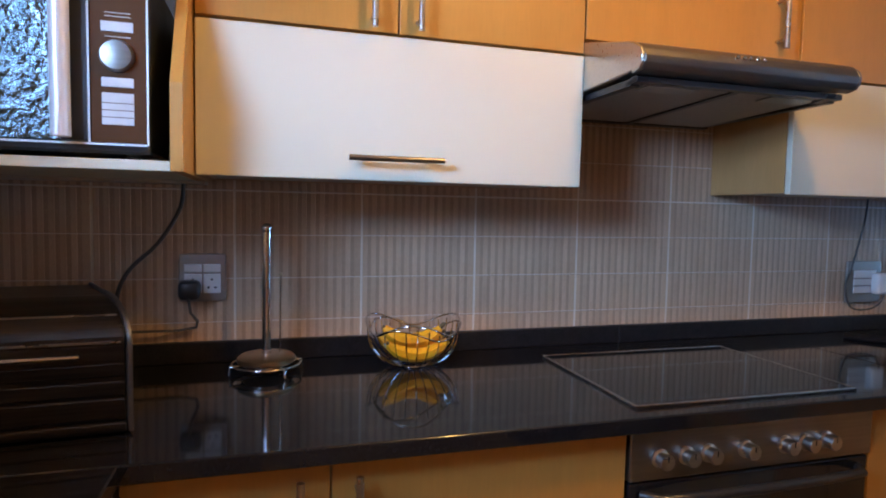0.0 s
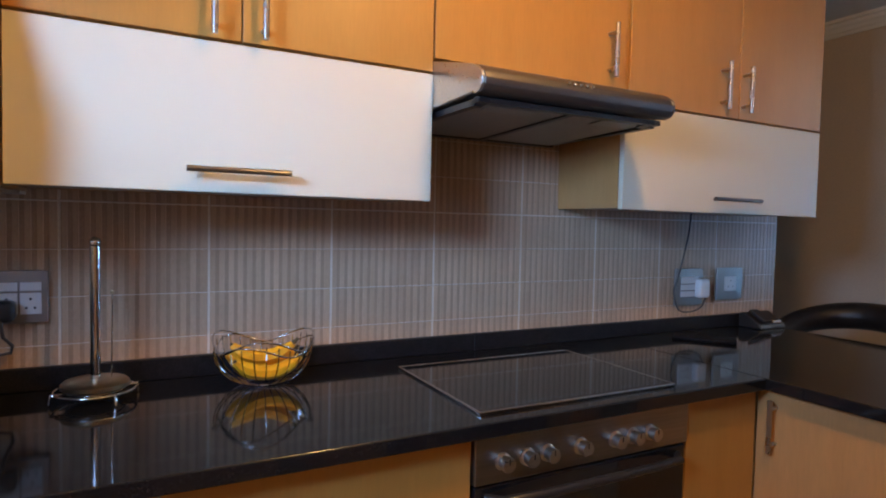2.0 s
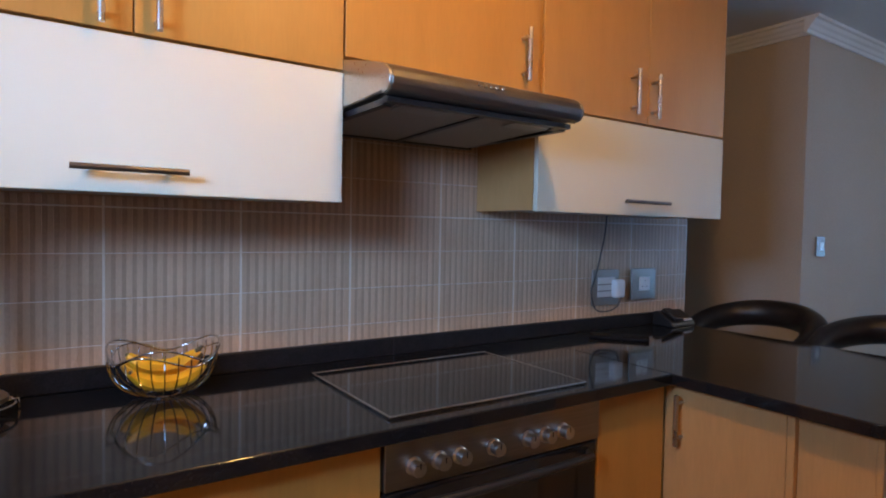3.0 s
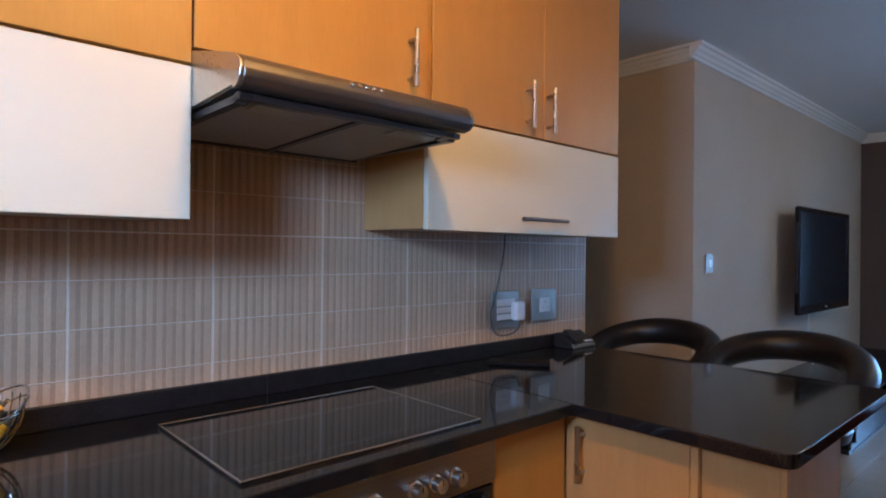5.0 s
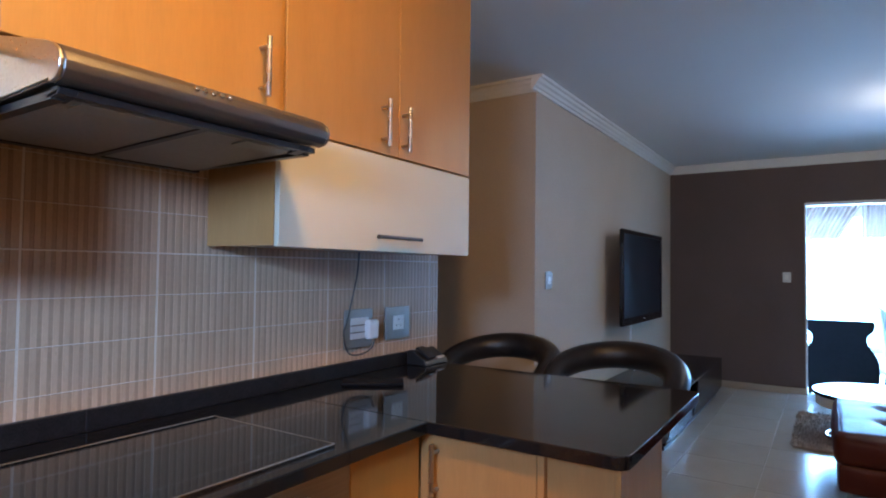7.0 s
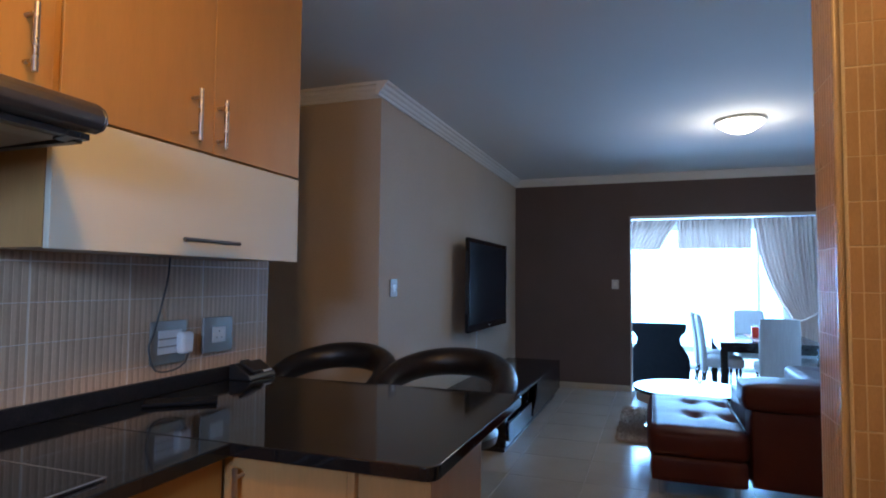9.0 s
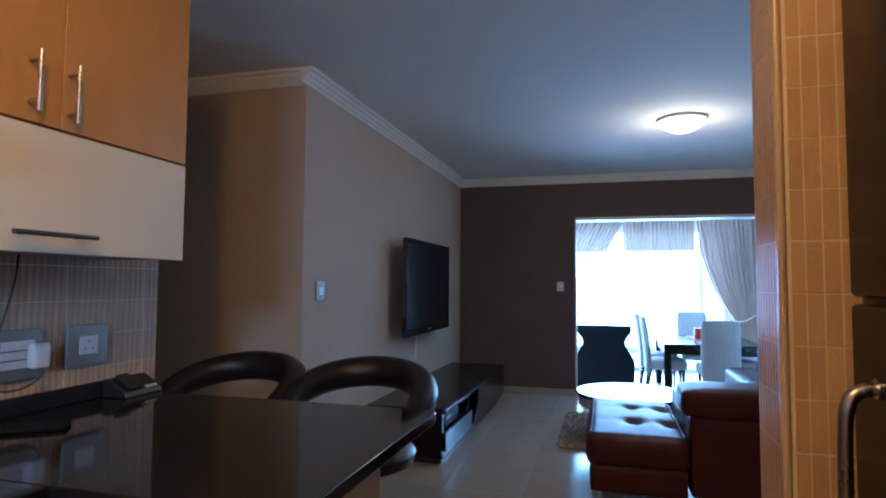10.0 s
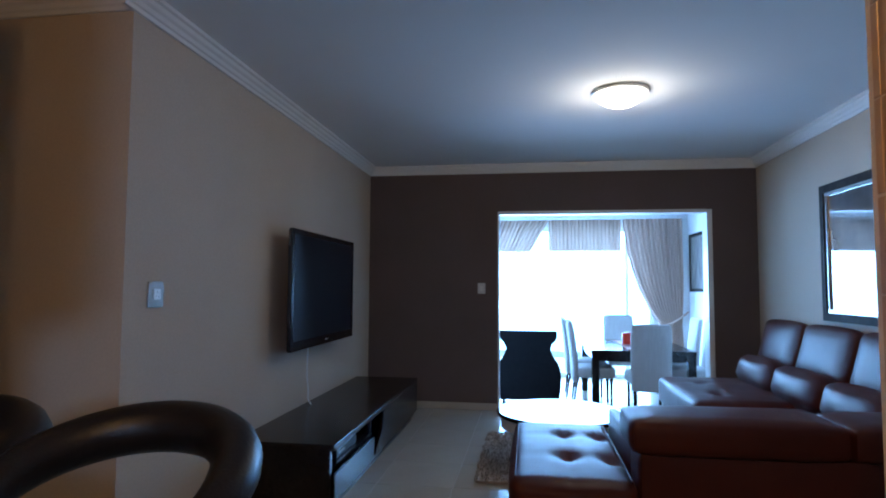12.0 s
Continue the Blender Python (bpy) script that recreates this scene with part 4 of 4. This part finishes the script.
part("lead", T(spline([(5.32, 1.765, 0.82), (5.325, 1.772, 0.70), (5.33, 1.776, 0.58), (5.36, 1.776, 0.46), (5.34, 1.766, 0.38), (5.33, 1.74, 0.341)]), 0.006, 8), white_plastic, tc)

VIEW_FIT = LOWBOARD
un = thing("tv_cabinet", (5.5, 1.5, 0), "long low black gloss television cabinet with a curved front", "cabinet")
UX0, UX1, UY0, UY1, UZ = 4.33, 6.55, 1.165, 1.765, 0.395
part("plinth", B(UX0 + 0.04, UX1 - 0.04, UY0 + 0.05, UY1 - 0.02, 0.0, 0.045), black_plastic, un)
part("bottom_board", B(UX0, UX1, UY0 + 0.03, UY1, 0.046, 0.085), dark_wood, un)
part("back_board", B(UX0 + 0.035, UX1 - 0.035, UY1 - 0.02, UY1, 0.0852, UZ - 0.0352), dark_wood, un)
for x0, x1 in ((UX0, UX0 + 0.035), (UX1 - 0.035, UX1)):
    part("side_board", B(x0, x1, UY0 + 0.03, UY1, 0.0852, UZ - 0.0352), dark_wood, un)
part("divider", B(5.16, 5.19, UY0 + 0.05, UY1 - 0.0202, 0.0852, UZ - 0.0352), dark_wood, un)
part("shelf", B(UX0 + 0.0352, 5.1598, UY0 + 0.05, UY1 - 0.0202, 0.222, 0.236), dark_wood, un)
part("top_board", B(UX0 - 0.01, UX1 + 0.01, UY0, UY1, UZ - 0.035, UZ, 0.004), dark_wood, un)
part("drawer_front", B(UX0 + 0.04, 5.155, UY0 + 0.012, UY0 + 0.029, 0.088, 0.218, 0.002), dark_wood, un, "glossy black drawer front")
curve = [(5.17, 0.088), (5.20, 0.13), (5.28, 0.18), (5.34, 0.23), (5.36, 0.29), (5.37, UZ - 0.038), (6.58, UZ - 0.038), (6.58, 0.088)]
part("curved_front", prism(bmesh.new(), curve, "y", UY0 + 0.004, UY0 + 0.028, 0.002), dark_wood, un, "glossy black front with a curved edge")
part("edge", T([(px - 0.004, UY0 + 0.004, pz) for px, pz in curve[:6]], 0.004, 8), black_plastic, un)
st = thing("set_top_box", (4.78, 1.45, 0.237), "small black set-top box in the cabinet's open shelf", "set-top box")
part("case", B(4.58, 4.95, UY0 + 0.08, 1.55, 0.2365, 0.286, 0.004), black_plastic, st)
part("display", B(4.62, 4.72, UY0 + 0.0785, UY0 + 0.0798, 0.255, 0.270), label_pale, st)

VIEW_FIT = HERE
sw = plate("light_switch", 3.892, 4.002, 1.17, 1.29, YV, "white light switch with a steel plate by the passage", ((0.30, 0.75, 0.30, 0.70, white_plastic),))
s2 = thing("light_switch", (XE, 0.64, 1.26), "small white light switch on the brown wall", "switch")
part("plate", B(XE - 0.009, XE - 0.001, 0.600, 0.680, 1.20, 1.31, 0.003), label_pale, s2)
part("rocker", B(XE - 0.013, XE - 0.0095, 0.623, 0.657, 1.23, 1.28, 0.001), white_plastic, s2)

ll = thing("ceiling_lamp", (5.38, -0.45, H), "round glass ceiling lamp, switched on", "lamp")
part("rim", lathe(bmesh.new(), [(0.175, -0.022), (0.185, -0.016), (0.185, 0.0)], (5.38, -0.45, H - 0.001), 40), frame_white, ll)
part("dome", lathe(bmesh.new(), [(0.012, -0.105), (0.05, -0.101), (0.095, -0.085), (0.135, -0.060), (0.163, -0.034), (0.172, -0.023)], (5.38, -0.45, H), 40), dome_glow, ll, "glowing frosted glass dome").visible_shadow = False

# picture on the sofa wall
pc = thing("wall_picture", (5.6, YS, 1.5), "framed picture behind reflecting glass with a dark and silver frame", "picture")
PX, PZ = (4.95, 6.31), (1.03, 2.05)
part("frame", walls(bmesh.new(), (PX[0], PX[1], YS + 0.002, YS + 0.035, PZ[1] - 0.06, PZ[1]), (PX[0], PX[1], YS + 0.002, YS + 0.035, PZ[0], PZ[0] + 0.06), (PX[0], PX[0] + 0.06, YS + 0.002, YS + 0.035, PZ[0] + 0.06, PZ[1] - 0.06), (PX[1] - 0.06, PX[1], YS + 0.002, YS + 0.035, PZ[0] + 0.06, PZ[1] - 0.06)), frame_dark, pc)
part("inner_frame", walls(bmesh.new(), (PX[0] + 0.06, PX[1] - 0.06, YS + 0.002, YS + 0.026, PZ[1] - 0.085, PZ[1] - 0.06), (PX[0] + 0.06, PX[1] - 0.06, YS + 0.002, YS + 0.026, PZ[0] + 0.06, PZ[0] + 0.085), (PX[0] + 0.06, PX[0] + 0.085, YS + 0.002, YS + 0.026, PZ[0] + 0.085, PZ[1] - 0.085), (PX[1] - 0.085, PX[1] - 0.06, YS + 0.002, YS + 0.026, PZ[0] + 0.085, PZ[1] - 0.085)), frame_silver, pc, "silver inner moulding")
art = mat("glazed_print", (0.20, 0.22, 0.24), 0.03, color2=(0.10, 0.11, 0.12), scale=3, coat=1.0, spec=1.0)
part("print", B(PX[0] + 0.085, PX[1] - 0.085, YS + 0.002, YS + 0.012, PZ[0] + 0.085, PZ[1] - 0.085), art, pc, "pale print behind glass")

# sofa
VIEW_FIT = SOFA
so = thing("corner_sofa", (4.5, -1.0, 0), "oxblood leather corner sofa with a tufted chaise and raised headrests", "sofa")
def leather(name, *a, puff=0.012, bev=0.05, label="", tilt=None, cuts=7):
    bm = soft_box(*a, bev, puff, cuts)
    if tilt:
        c, m = Vector(((a[0] + a[1]) / 2, (a[2] + a[3]) / 2, a[4])), tilt
        bm.transform(Matrix.Translation(c) @ m @ Matrix.Translation(-c))
    return part(name, bm, red_leather, so, label)


def tufted(name, x0, x1, y0, y1, z0, z1, buttons):
    bm = soft_box(x0, x1, y0, y1, z0, z1, 0.05, 0.016, 22)
    for v in bm.verts:
        if v.co.z > z1 - 0.06:
            for bx, by in buttons:
                d2 = (v.co.x - bx) ** 2 + (v.co.y - by) ** 2
                v.co.z -= 0.034 * math.exp(-d2 / 0.0035)
            for bx, by in buttons:
                v.co.z -= 0.0025 * math.exp(-((v.co.x - bx) / 0.02) ** 2) + 0.0025 * math.exp(-((v.co.y - by) / 0.02) ** 2)
    q = part(name, bm, red_leather, so, "tufted leather seat")
    for bx, by in buttons:
        part("button", lathe(bmesh.new(), [(0.014, 0), (0.012, 0.006), (0.004, 0.009)], (bx, by, z1 - 0.040), 14), red_leather, q)


leather("chaise_base", 3.87, 4.92, -0.36, 0.215, 0.10, 0.265, puff=0.004, bev=0.03)
tufted("chaise_seat", 3.86, 4.94, -0.365, 0.23, 0.245, 0.425, ((4.22, -0.07), (4.62, -0.07), (4.62, -0.28), (4.22, -0.30)))
leather("back_base", 3.90, 4.14, -2.28, -0.375, 0.10, 0.56, puff=0.006, bev=0.03, label="tall leather back of the sofa")
leather("back_top", 3.87, 4.22, -1.28, -0.335, 0.545, 0.705, puff=0.008, bev=0.042)
leather("back_top", 3.87, 4.22, -2.28, -1.285, 0.545, 0.705, puff=0.008, bev=0.042)
leather("arm", 4.14, 4.90, -0.45, -0.375, 0.25, 0.54, puff=0.004, bev=0.03)
leather("seat", 4.14, 4.95, -1.40, -0.455, 0.20, 0.425, puff=0.012)
leather("corner_seat", 4.14, 4.95, -2.28, -1.405, 0.20, 0.425, puff=0.012)
leather("seat", 4.955, 5.62, -2.28, -1.16, 0.20, 0.425, puff=0.012)
tufted("end_seat", 5.625, 6.80, -2.28, -1.16, 0.20, 0.44, ((5.95, -1.45), (6.45, -1.45)))
leather("side_base", 4.15, 6.78, -2.26, -1.20, 0.08, 0.235, puff=0.0, bev=0.03)
for x0, x1 in ((4.62, 5.30), (5.31, 6.02), (6.03, 6.72)):
    lean = Matrix.Rotation(radians(16), 4, "X")
    leather("back_cushion", x0, x1, -2.08, -1.84, 0.42, 0.66, puff=0.03, bev=0.07, tilt=lean)
    leather("headrest", x0 + 0.01, x1 - 0.01, -2.17, -2.05, 0.60, 1.00, puff=0.015, bev=0.045, tilt=lean, label="raised leather headrest")
for fx, fy in ((3.96, -0.30), (3.96, -2.2), (4.86, 0.15), (6.6, -1.3), (6.6, -2.2), (3.97, 0.15)):
    part("foot", T([(fx, fy, 0.001), (fx, fy, 0.10)], 0.018, 14), chrome, so, "chrome sofa foot")
for yy in (-0.345, 0.205):
    part("piping", T([(3.895, yy, 0.40), (3.93, yy, 0.424), (4.88, yy, 0.424)], 0.004, 8), red_leather, so)

# coffee table on its rug
VIEW_FIT = LIVING
ct = thing("coffee_table", (5.42, 0.0, 0.02), "oval black gloss coffee table on a chrome base", "table")
def oval(cx, cy, rx, ry, n=48):
    return [(cx + rx * math.cos(a), cy + ry * math.sin(a)) for a in np.linspace(0, 2 * math.pi, n, endpoint=False)]
part("tabletop", prism(bmesh.new(), oval(5.38, -0.09, 0.40, 0.46), "z", 0.365, 0.395, 0.006), table_gloss, ct)
part("apron", prism(bmesh.new(), oval(5.38, -0.09, 0.37, 0.43), "z", 0.285, 0.364), white_plastic, ct, "pale curved apron")
part("base_ring", T([(5.38 + 0.27 * math.cos(a), -0.09 + 0.36 * math.sin(a), 0.040) for a in np.linspace(0, 2 * math.pi, 44, endpoint=False)], 0.014, 10, True), chrome, ct)
for a in (0.6, 2.5, 3.8, 5.7):
    part("leg", T(spline([(5.38 + 0.27 * math.cos(a), -0.09 + 0.36 * math.sin(a), 0.04), (5.38 + 0.25 * math.cos(a), -0.09 + 0.33 * math.sin(a), 0.12), (5.38 + 0.2 * math.cos(a), -0.09 + 0.26 * math.sin(a), 0.285)]), 0.012, 10), chrome, ct)

rg = thing("rug", (5.5, -0.1, 0), "shaggy light brown rug under the coffee table", "rug")
part("backing", soft_box(4.99, 6.12, -0.85, 0.49, 0.001, 0.024, 0.010, 0, 8), shag, rg)
rnd = random.Random(4)
verts, faces = [], []
for k in range(9000):
    x, y = rnd.uniform(4.98, 6.13), rnd.uniform(-0.86, 0.50)
    a, l, w = rnd.uniform(0, 6.28), rnd.uniform(0.018, 0.036), 0.004
    dx, dy, b = math.cos(a), math.sin(a), len(verts)
    verts += [(x - dy * w, y + dx * w, 0.018), (x + dy * w, y - dx * w, 0.018), (x + dx * 0.018, y + dy * 0.018, 0.018 + l)]
    faces.append((b, b + 1, b + 2))
me = bpy.data.meshes.new("pile")
me.from_pydata([(1.115 * (x - 5.5), 0.975 * (y + 0.1), z) for x, y, z in verts], [], faces)
me.materials.append(shag)
pl = new("shag_layer", me)
pl.parent = rg
tagged(pl, "long shaggy pile", kind="stuff")

# ---- dining room ----
VIEW_FIT = DINING
D0 = DROP
tb = thing("dining_table", (8.73, -1.34, D0), "dark wooden dining table with square legs", "table")
part("tabletop", B(8.05, 9.42, -1.95, -0.735, 0.497, 0.547, 0.004), dark_wood, tb)
for x in (8.10, 9.37):
    for y in (-1.90, -0.785):
        part("leg", B(x - 0.045, x + 0.045, y - 0.045, y + 0.045, D0 + 0.001, 0.496, 0.004), dark_wood, tb)
part("apron", walls(bmesh.new(), (8.15, 9.32, -1.92, -1.895, 0.41, 0.496), (8.15, 9.32, -0.79, -0.765, 0.41, 0.496), (8.08, 8.105, -1.85, -0.83, 0.41, 0.496), (9.365, 9.39, -1.85, -0.83, 0.41, 0.496)), dark_wood, tb)
solo("table_runner", B(8.15, 9.3, -1.46, -1.18, 0.5475, 0.551, 0.001), runner_cloth, "woven reddish runner along the table", "runner")
cd = thing("candle_holder", (8.7, -1.26, 0.55), "red glass candle holder on the table runner", "candle holder")
part("glass", lathe(bmesh.new(), [(0.045, 0.0), (0.052, 0.02), (0.056, 0.15), (0.052, 0.17)], (8.62, -1.245, 0.5515), 24), red_wax, cd)
part("base", lathe(bmesh.new(), [(0.062, 0.0), (0.062, 0.012), (0.05, 0.018)], (8.62, -1.245, 0.5512), 24), runner_cloth, cd)


VIEW_FIT = HERE


def dining_chair():
    c = thing("dining_chair", (0, 0, 0), "high-backed dining chair in pale ribbed fabric with dark legs", "chair", "chairs round the table")
    part("seat", soft_box(-0.22, 0.22, -0.21, 0.24, 0.36, 0.49, 0.03, 0.012, 6), chair_fabric, c)
    bm = soft_box(-0.215, 0.215, -0.27, -0.20, 0.30, 1.045, 0.028, 0.008, 8)
    for v in bm.verts:
        f = max(0, v.co.z - 0.45)
        v.co.y -= 0.12 * f * f + 0.04 * f
    part("backrest", bm, chair_fabric, c)
    for x in (-0.18, 0.18):
        for y, lean in ((0.19, 0), (-0.21, -0.05)):
            part("leg", T([(x, y + lean, 0.001), (x, y, 0.37)], [0.018, 0.024], 4), dark_wood, c)
    return c


ch = dining_chair()
seats = [(7.98, -1.365, -90), (8.40, -0.80, 180), (9.02, -0.76, 180), (8.45, -1.96, 0), (9.10, -1.96, 0), (9.60, -1.34, 90)]
first = True
for x, y, turn in seats:
    m = pose(*(DINING @ Vector((x, y, D0))), 0, 0, turn)
    if first:
        ch.matrix_basis, first = m, False
    else:
        copy_thing(ch, m)

# dark accent chair just beyond the opening
VIEW_FIT = DINING
ac = thing("accent_chair", (8.42, 0.02, D0), "black upholstered accent chair with a waisted back", "chair")
def hour(y, z):
    return (0.02 + y, z + 0.03)
half = [(0.37, -0.13), (0.395, 0.02), (0.40, 0.19), (0.39, 0.26), (0.36, 0.33), (0.315, 0.40), (0.285, 0.46), (0.280, 0.51), (0.295, 0.555), (0.345, 0.61), (0.362, 0.65), (0.362, 0.71), (0.355, 0.728)]
outline = [hour(y, z) for y, z in half] + [hour(-y, z) for y, z in half[::-1]]
bm = prism(bmesh.new(), outline, "x", 8.12, 8.22, 0.012)
bm.transform(Matrix.Translation((8.17, 0, 0.16)) @ Matrix.Rotation(radians(8), 4, "Y") @ Matrix.Translation((-8.17, 0, -0.16)))
part("backrest", bm, black_fabric, ac)
part("seat", soft_box(8.20, 8.72, -0.37, 0.41, -0.10, 0.20, 0.05, 0.015, 7), black_fabric, ac)
for x in (8.22, 8.64):
    for y in (-0.29, 0.33):
        part("leg", T([(x, y, D0 + 0.001), (x, y, 0.04)], [0.015, 0.022], 8), dark_wood, ac)

# curtains
def cloth(name, zs, y_ranges, x, folds, depth, material, parent, label, n=120):
    bm = bmesh.new()
    rows = []
    for z, (ya, yb) in zip(zs, y_ranges):
        row = []
        for k in range(n + 1):
            f = k / n
            y = ya + (yb - ya) * f
            squeeze = abs(yb - ya) / max(abs(r[1] - r[0]) for r in y_ranges)
            w = math.sin(f * folds * 2 * math.pi + 0.5 * math.sin(z * 3)) + 0.35 * math.sin(f * folds * 4.7 + 1.3)
            row.append(bm.verts.new((x + depth * w * (0.5 + 0.5 * squeeze), y, z)))
        rows.append(row)
    for a, b in zip(rows, rows[1:]):
        for k in range(n):
            bm.faces.new((a[k], a[k + 1], b[k + 1], b[k]))
    return part(name, bm, material, parent, label)


cu = thing("curtain", (10.3, -1.6, 2.28), "grey patterned curtain gathered to one side of the glass doors", "curtain")
zs = [2.43, 2.30, 1.9, 1.6, 1.3, 1.0, 0.80, 0.70, 0.62, 0.4, 0.1, D0 + 0.02]
cloth("drape", zs, [(-1.50, -2.42), (-1.51, -2.42), (-1.56, -2.42), (-1.63, -2.42), (-1.73, -2.42), (-1.87, -2.41), (-2.0, -2.4), (-2.06, -2.39), (-2.04, -2.4), (-1.98, -2.41), (-1.94, -2.41), (-1.92, -2.41)], 10.27, 13, 0.028, drape_cloth, cu, "gathered patterned drape")
part("tie_back", T(spline([(10.22, -2.02, 0.70), (10.20, -2.2, 0.74), (10.24, -2.40, 0.86), (10.32, -2.50, 0.92)]), 0.016, 8), drape_cloth, cu)
cv = thing("valance", (10.3, 0, 2.28), "thin pale gathered valance above the glass doors", "curtain")
def swag(z0, z1, y0, y1, folds, pull=0.0):
    return cloth("sheer_panel", list(np.linspace(z0, z1, 8)), [(y0, y1 + pull * k / 7) for k in range(8)], 10.34, folds, 0.018, voile, cv, "thin gathered voile", 160)
swag(2.43, 1.90, 1.75, -0.32, 30, 0.30)
swag(2.43, 1.91, -0.32, -1.48, 19)
part("rail", B(10.29, 10.36, -2.5, 1.85, 2.43, 2.465, 0.004), frame_white, cv)

dp = thing("wall_picture", (9.9, -2.55, 1.7), "dark framed striped picture on the white dining wall", "picture")
part("frame", walls(bmesh.new(), (9.46, 10.30, -2.549, -2.52, 2.11, 2.16), (9.46, 10.30, -2.549, -2.52, 1.25, 1.30), (9.46, 9.51, -2.549, -2.52, 1.30, 2.11), (10.25, 10.30, -2.549, -2.52, 1.30, 2.11)), frame_dark, dp)
part("print", B(9.51, 10.25, -2.549, -2.535, 1.30, 2.11), art_stripes, dp, "striped print")

# ---- pieces: wall tiles and floor tiles ----
VIEW_FIT = HERE
TW, TH, NS = 0.320, 0.440, 14


def strip_tile(cols, rows, w, h, t=0.0008, gap=0.0010, groove=None, ridge=0.2):
    """A ribbed tile: upright strips in rows on a thin grouted back; x across, z up, its face at -y."""
    bm = bmesh.new()
    sw, shh, e = w / cols, h / rows, 0.0007

    def slab(x0, x1, z0, z1, t, which):
        vs = [bm.verts.new(p) for p in ((x0, 0, z0), (x1, 0, z0), (x1, 0, z1), (x0, 0, z1), (x0 + e, -t, z0 + e), (x1 - e, -t, z0 + e), (x1 - e, -t, z1 - e), (x0 + e, -t, z1 - e))]
        for q in ((4, 5, 6, 7), (0, 1, 5, 4), (1, 2, 6, 5), (2, 3, 7, 6), (3, 0, 4, 7)):
            bm.faces.new([vs[i] for i in q]).material_index = which

    for r in range(rows):
        z0, z1 = r * shh + gap * (3.0 if r == 0 else 1.1), (r + 1) * shh - gap * 0.6
        slab(gap * 5.2, w - gap * 0.3, z0, z1, t * 0.5, 1)
        for c in range(cols):
            slab(c * sw + (gap * 5.4 if c == 0 else ridge * sw), (c + 1) * sw - (ridge * sw if c < cols - 1 else gap * 0.35), z0 + 0.0002, z1 - 0.0002, t * 1.8, 0)
    bmesh.ops.recalc_face_normals(bm, faces=bm.faces[:])
    me = bpy.data.meshes.new("tile")
    bm.to_mesh(me)
    bm.free()
    me.materials.append(tile_clay)
    me.materials.append(groove or tile_groove)
    return me


splash = solo("tiled_splashback", B(XW + 0.001, 2.4455, YT, YT + 0.0075, 0.888, 1.767), tile_grout, "beige ribbed wall tiles in upright strips behind the worktop", "tiles", kind="structure", smooth=False)
me, cut = strip_tile(NS, 4, TW, TH), strip_tile(3, 4, 0.067, TH)
for c in range(-3, 8):
    for z in (0.888, 1.328):
        t = new("tile", me if c < 7 else cut)
        t.parent = splash
        t.location = (0.137 + c * TW, YT - 0.0002, z)
pil = solo("tiled_stub_end", walls(bmesh.new(), (1.9445, 1.9505, -0.85, -0.2295, 0.0, H - 0.001), (1.9445, 2.1595, -0.2335, -0.2275, 0.0, H - 0.001), (2.1535, 2.1595, -0.85, -0.2336, 0, H - 0.001)), tile_grout, "orange-beige ribbed tiles on the end of the wall stub", "tiles", kind="structure", smooth=False)
PH = 0.428
mn, ms = strip_tile(10, 4, TW, PH, groove=tile_grout, ridge=0.035), strip_tile(9, 4, 0.207, PH)
for k in range(-3, 2):
    z = 1.374 + k * PH
    t = new("tile", ms)
    t.parent, t.location, t.rotation_euler = pil, (2.1535, -0.2273, z), (0, 0, radians(180))
    t = new("tile", mn)
    t.parent, t.location, t.rotation_euler = pil, (1.9443, -0.240, z), (0, 0, radians(-90))
mt, mu = strip_tile(10, 3, TW, H - 0.002 - 1.374 - 2 * PH, groove=tile_grout, ridge=0.035), strip_tile(9, 3, 0.207, H - 0.002 - 1.374 - 2 * PH)
t = new("tile", mu)
t.parent, t.location, t.rotation_euler = pil, (2.1535, -0.2273, 1.374 + 2 * PH), (0, 0, radians(180))
t = new("tile", mt)
t.parent, t.location, t.rotation_euler = pil, (1.9443, -0.240, 1.374 + 2 * PH), (0, 0, radians(-90))
solo("corner_trim", T([(1.9455, -0.2285, 0.0), (1.9455, -0.2285, H - 0.002)], 0.009, 12), mat("trim_glaze", (0.55, 0.44, 0.34), 0.25, color2=(0.48, 0.37, 0.28), scale=6), "rounded glazed corner trim of the tiled stub", "trim", kind="structure")

base = setting("floor", B(XW - 0.15, XE + 0.005, -2.46, 4.75, -0.12, -0.004), floor_grout, "cream glossy tiled floor with narrow joints", "floor")
FT = 0.50
def floor_piece():
    bm = bmesh.new()
    g, e = 0.0015, 0.0010
    lo = [bm.verts.new(p) for p in ((g, g, -0.003), (FT - g, g, -0.003), (FT - g, FT - g, -0.003), (g, FT - g, -0.003))]
    hi = [bm.verts.new(p) for p in ((g + e, g + e, 0), (FT - g - e, g + e, 0), (FT - g - e, FT - g - e, 0), (g + e, FT - g - e, 0))]
    bm.faces.new(hi)
    for k in range(4):
        bm.faces.new((lo[k], lo[(k + 1) % 4], hi[(k + 1) % 4], hi[k]))
    bmesh.ops.recalc_face_normals(bm, faces=bm.faces[:])
    me = bpy.data.meshes.new("tile")
    bm.to_mesh(me)
    bm.free()
    me.materials.append(floor_tile)
    return me
fm = floor_piece()
for i in range(17):
    for j in range(14):
        x, y = -0.755 + i * FT, -2.37 + j * FT
        if y > 1.95 and not (2.0 < x < 3.9):
            continue
        t = new("tile", fm)
        t.parent, t.location = base, (x, y, 0.0)
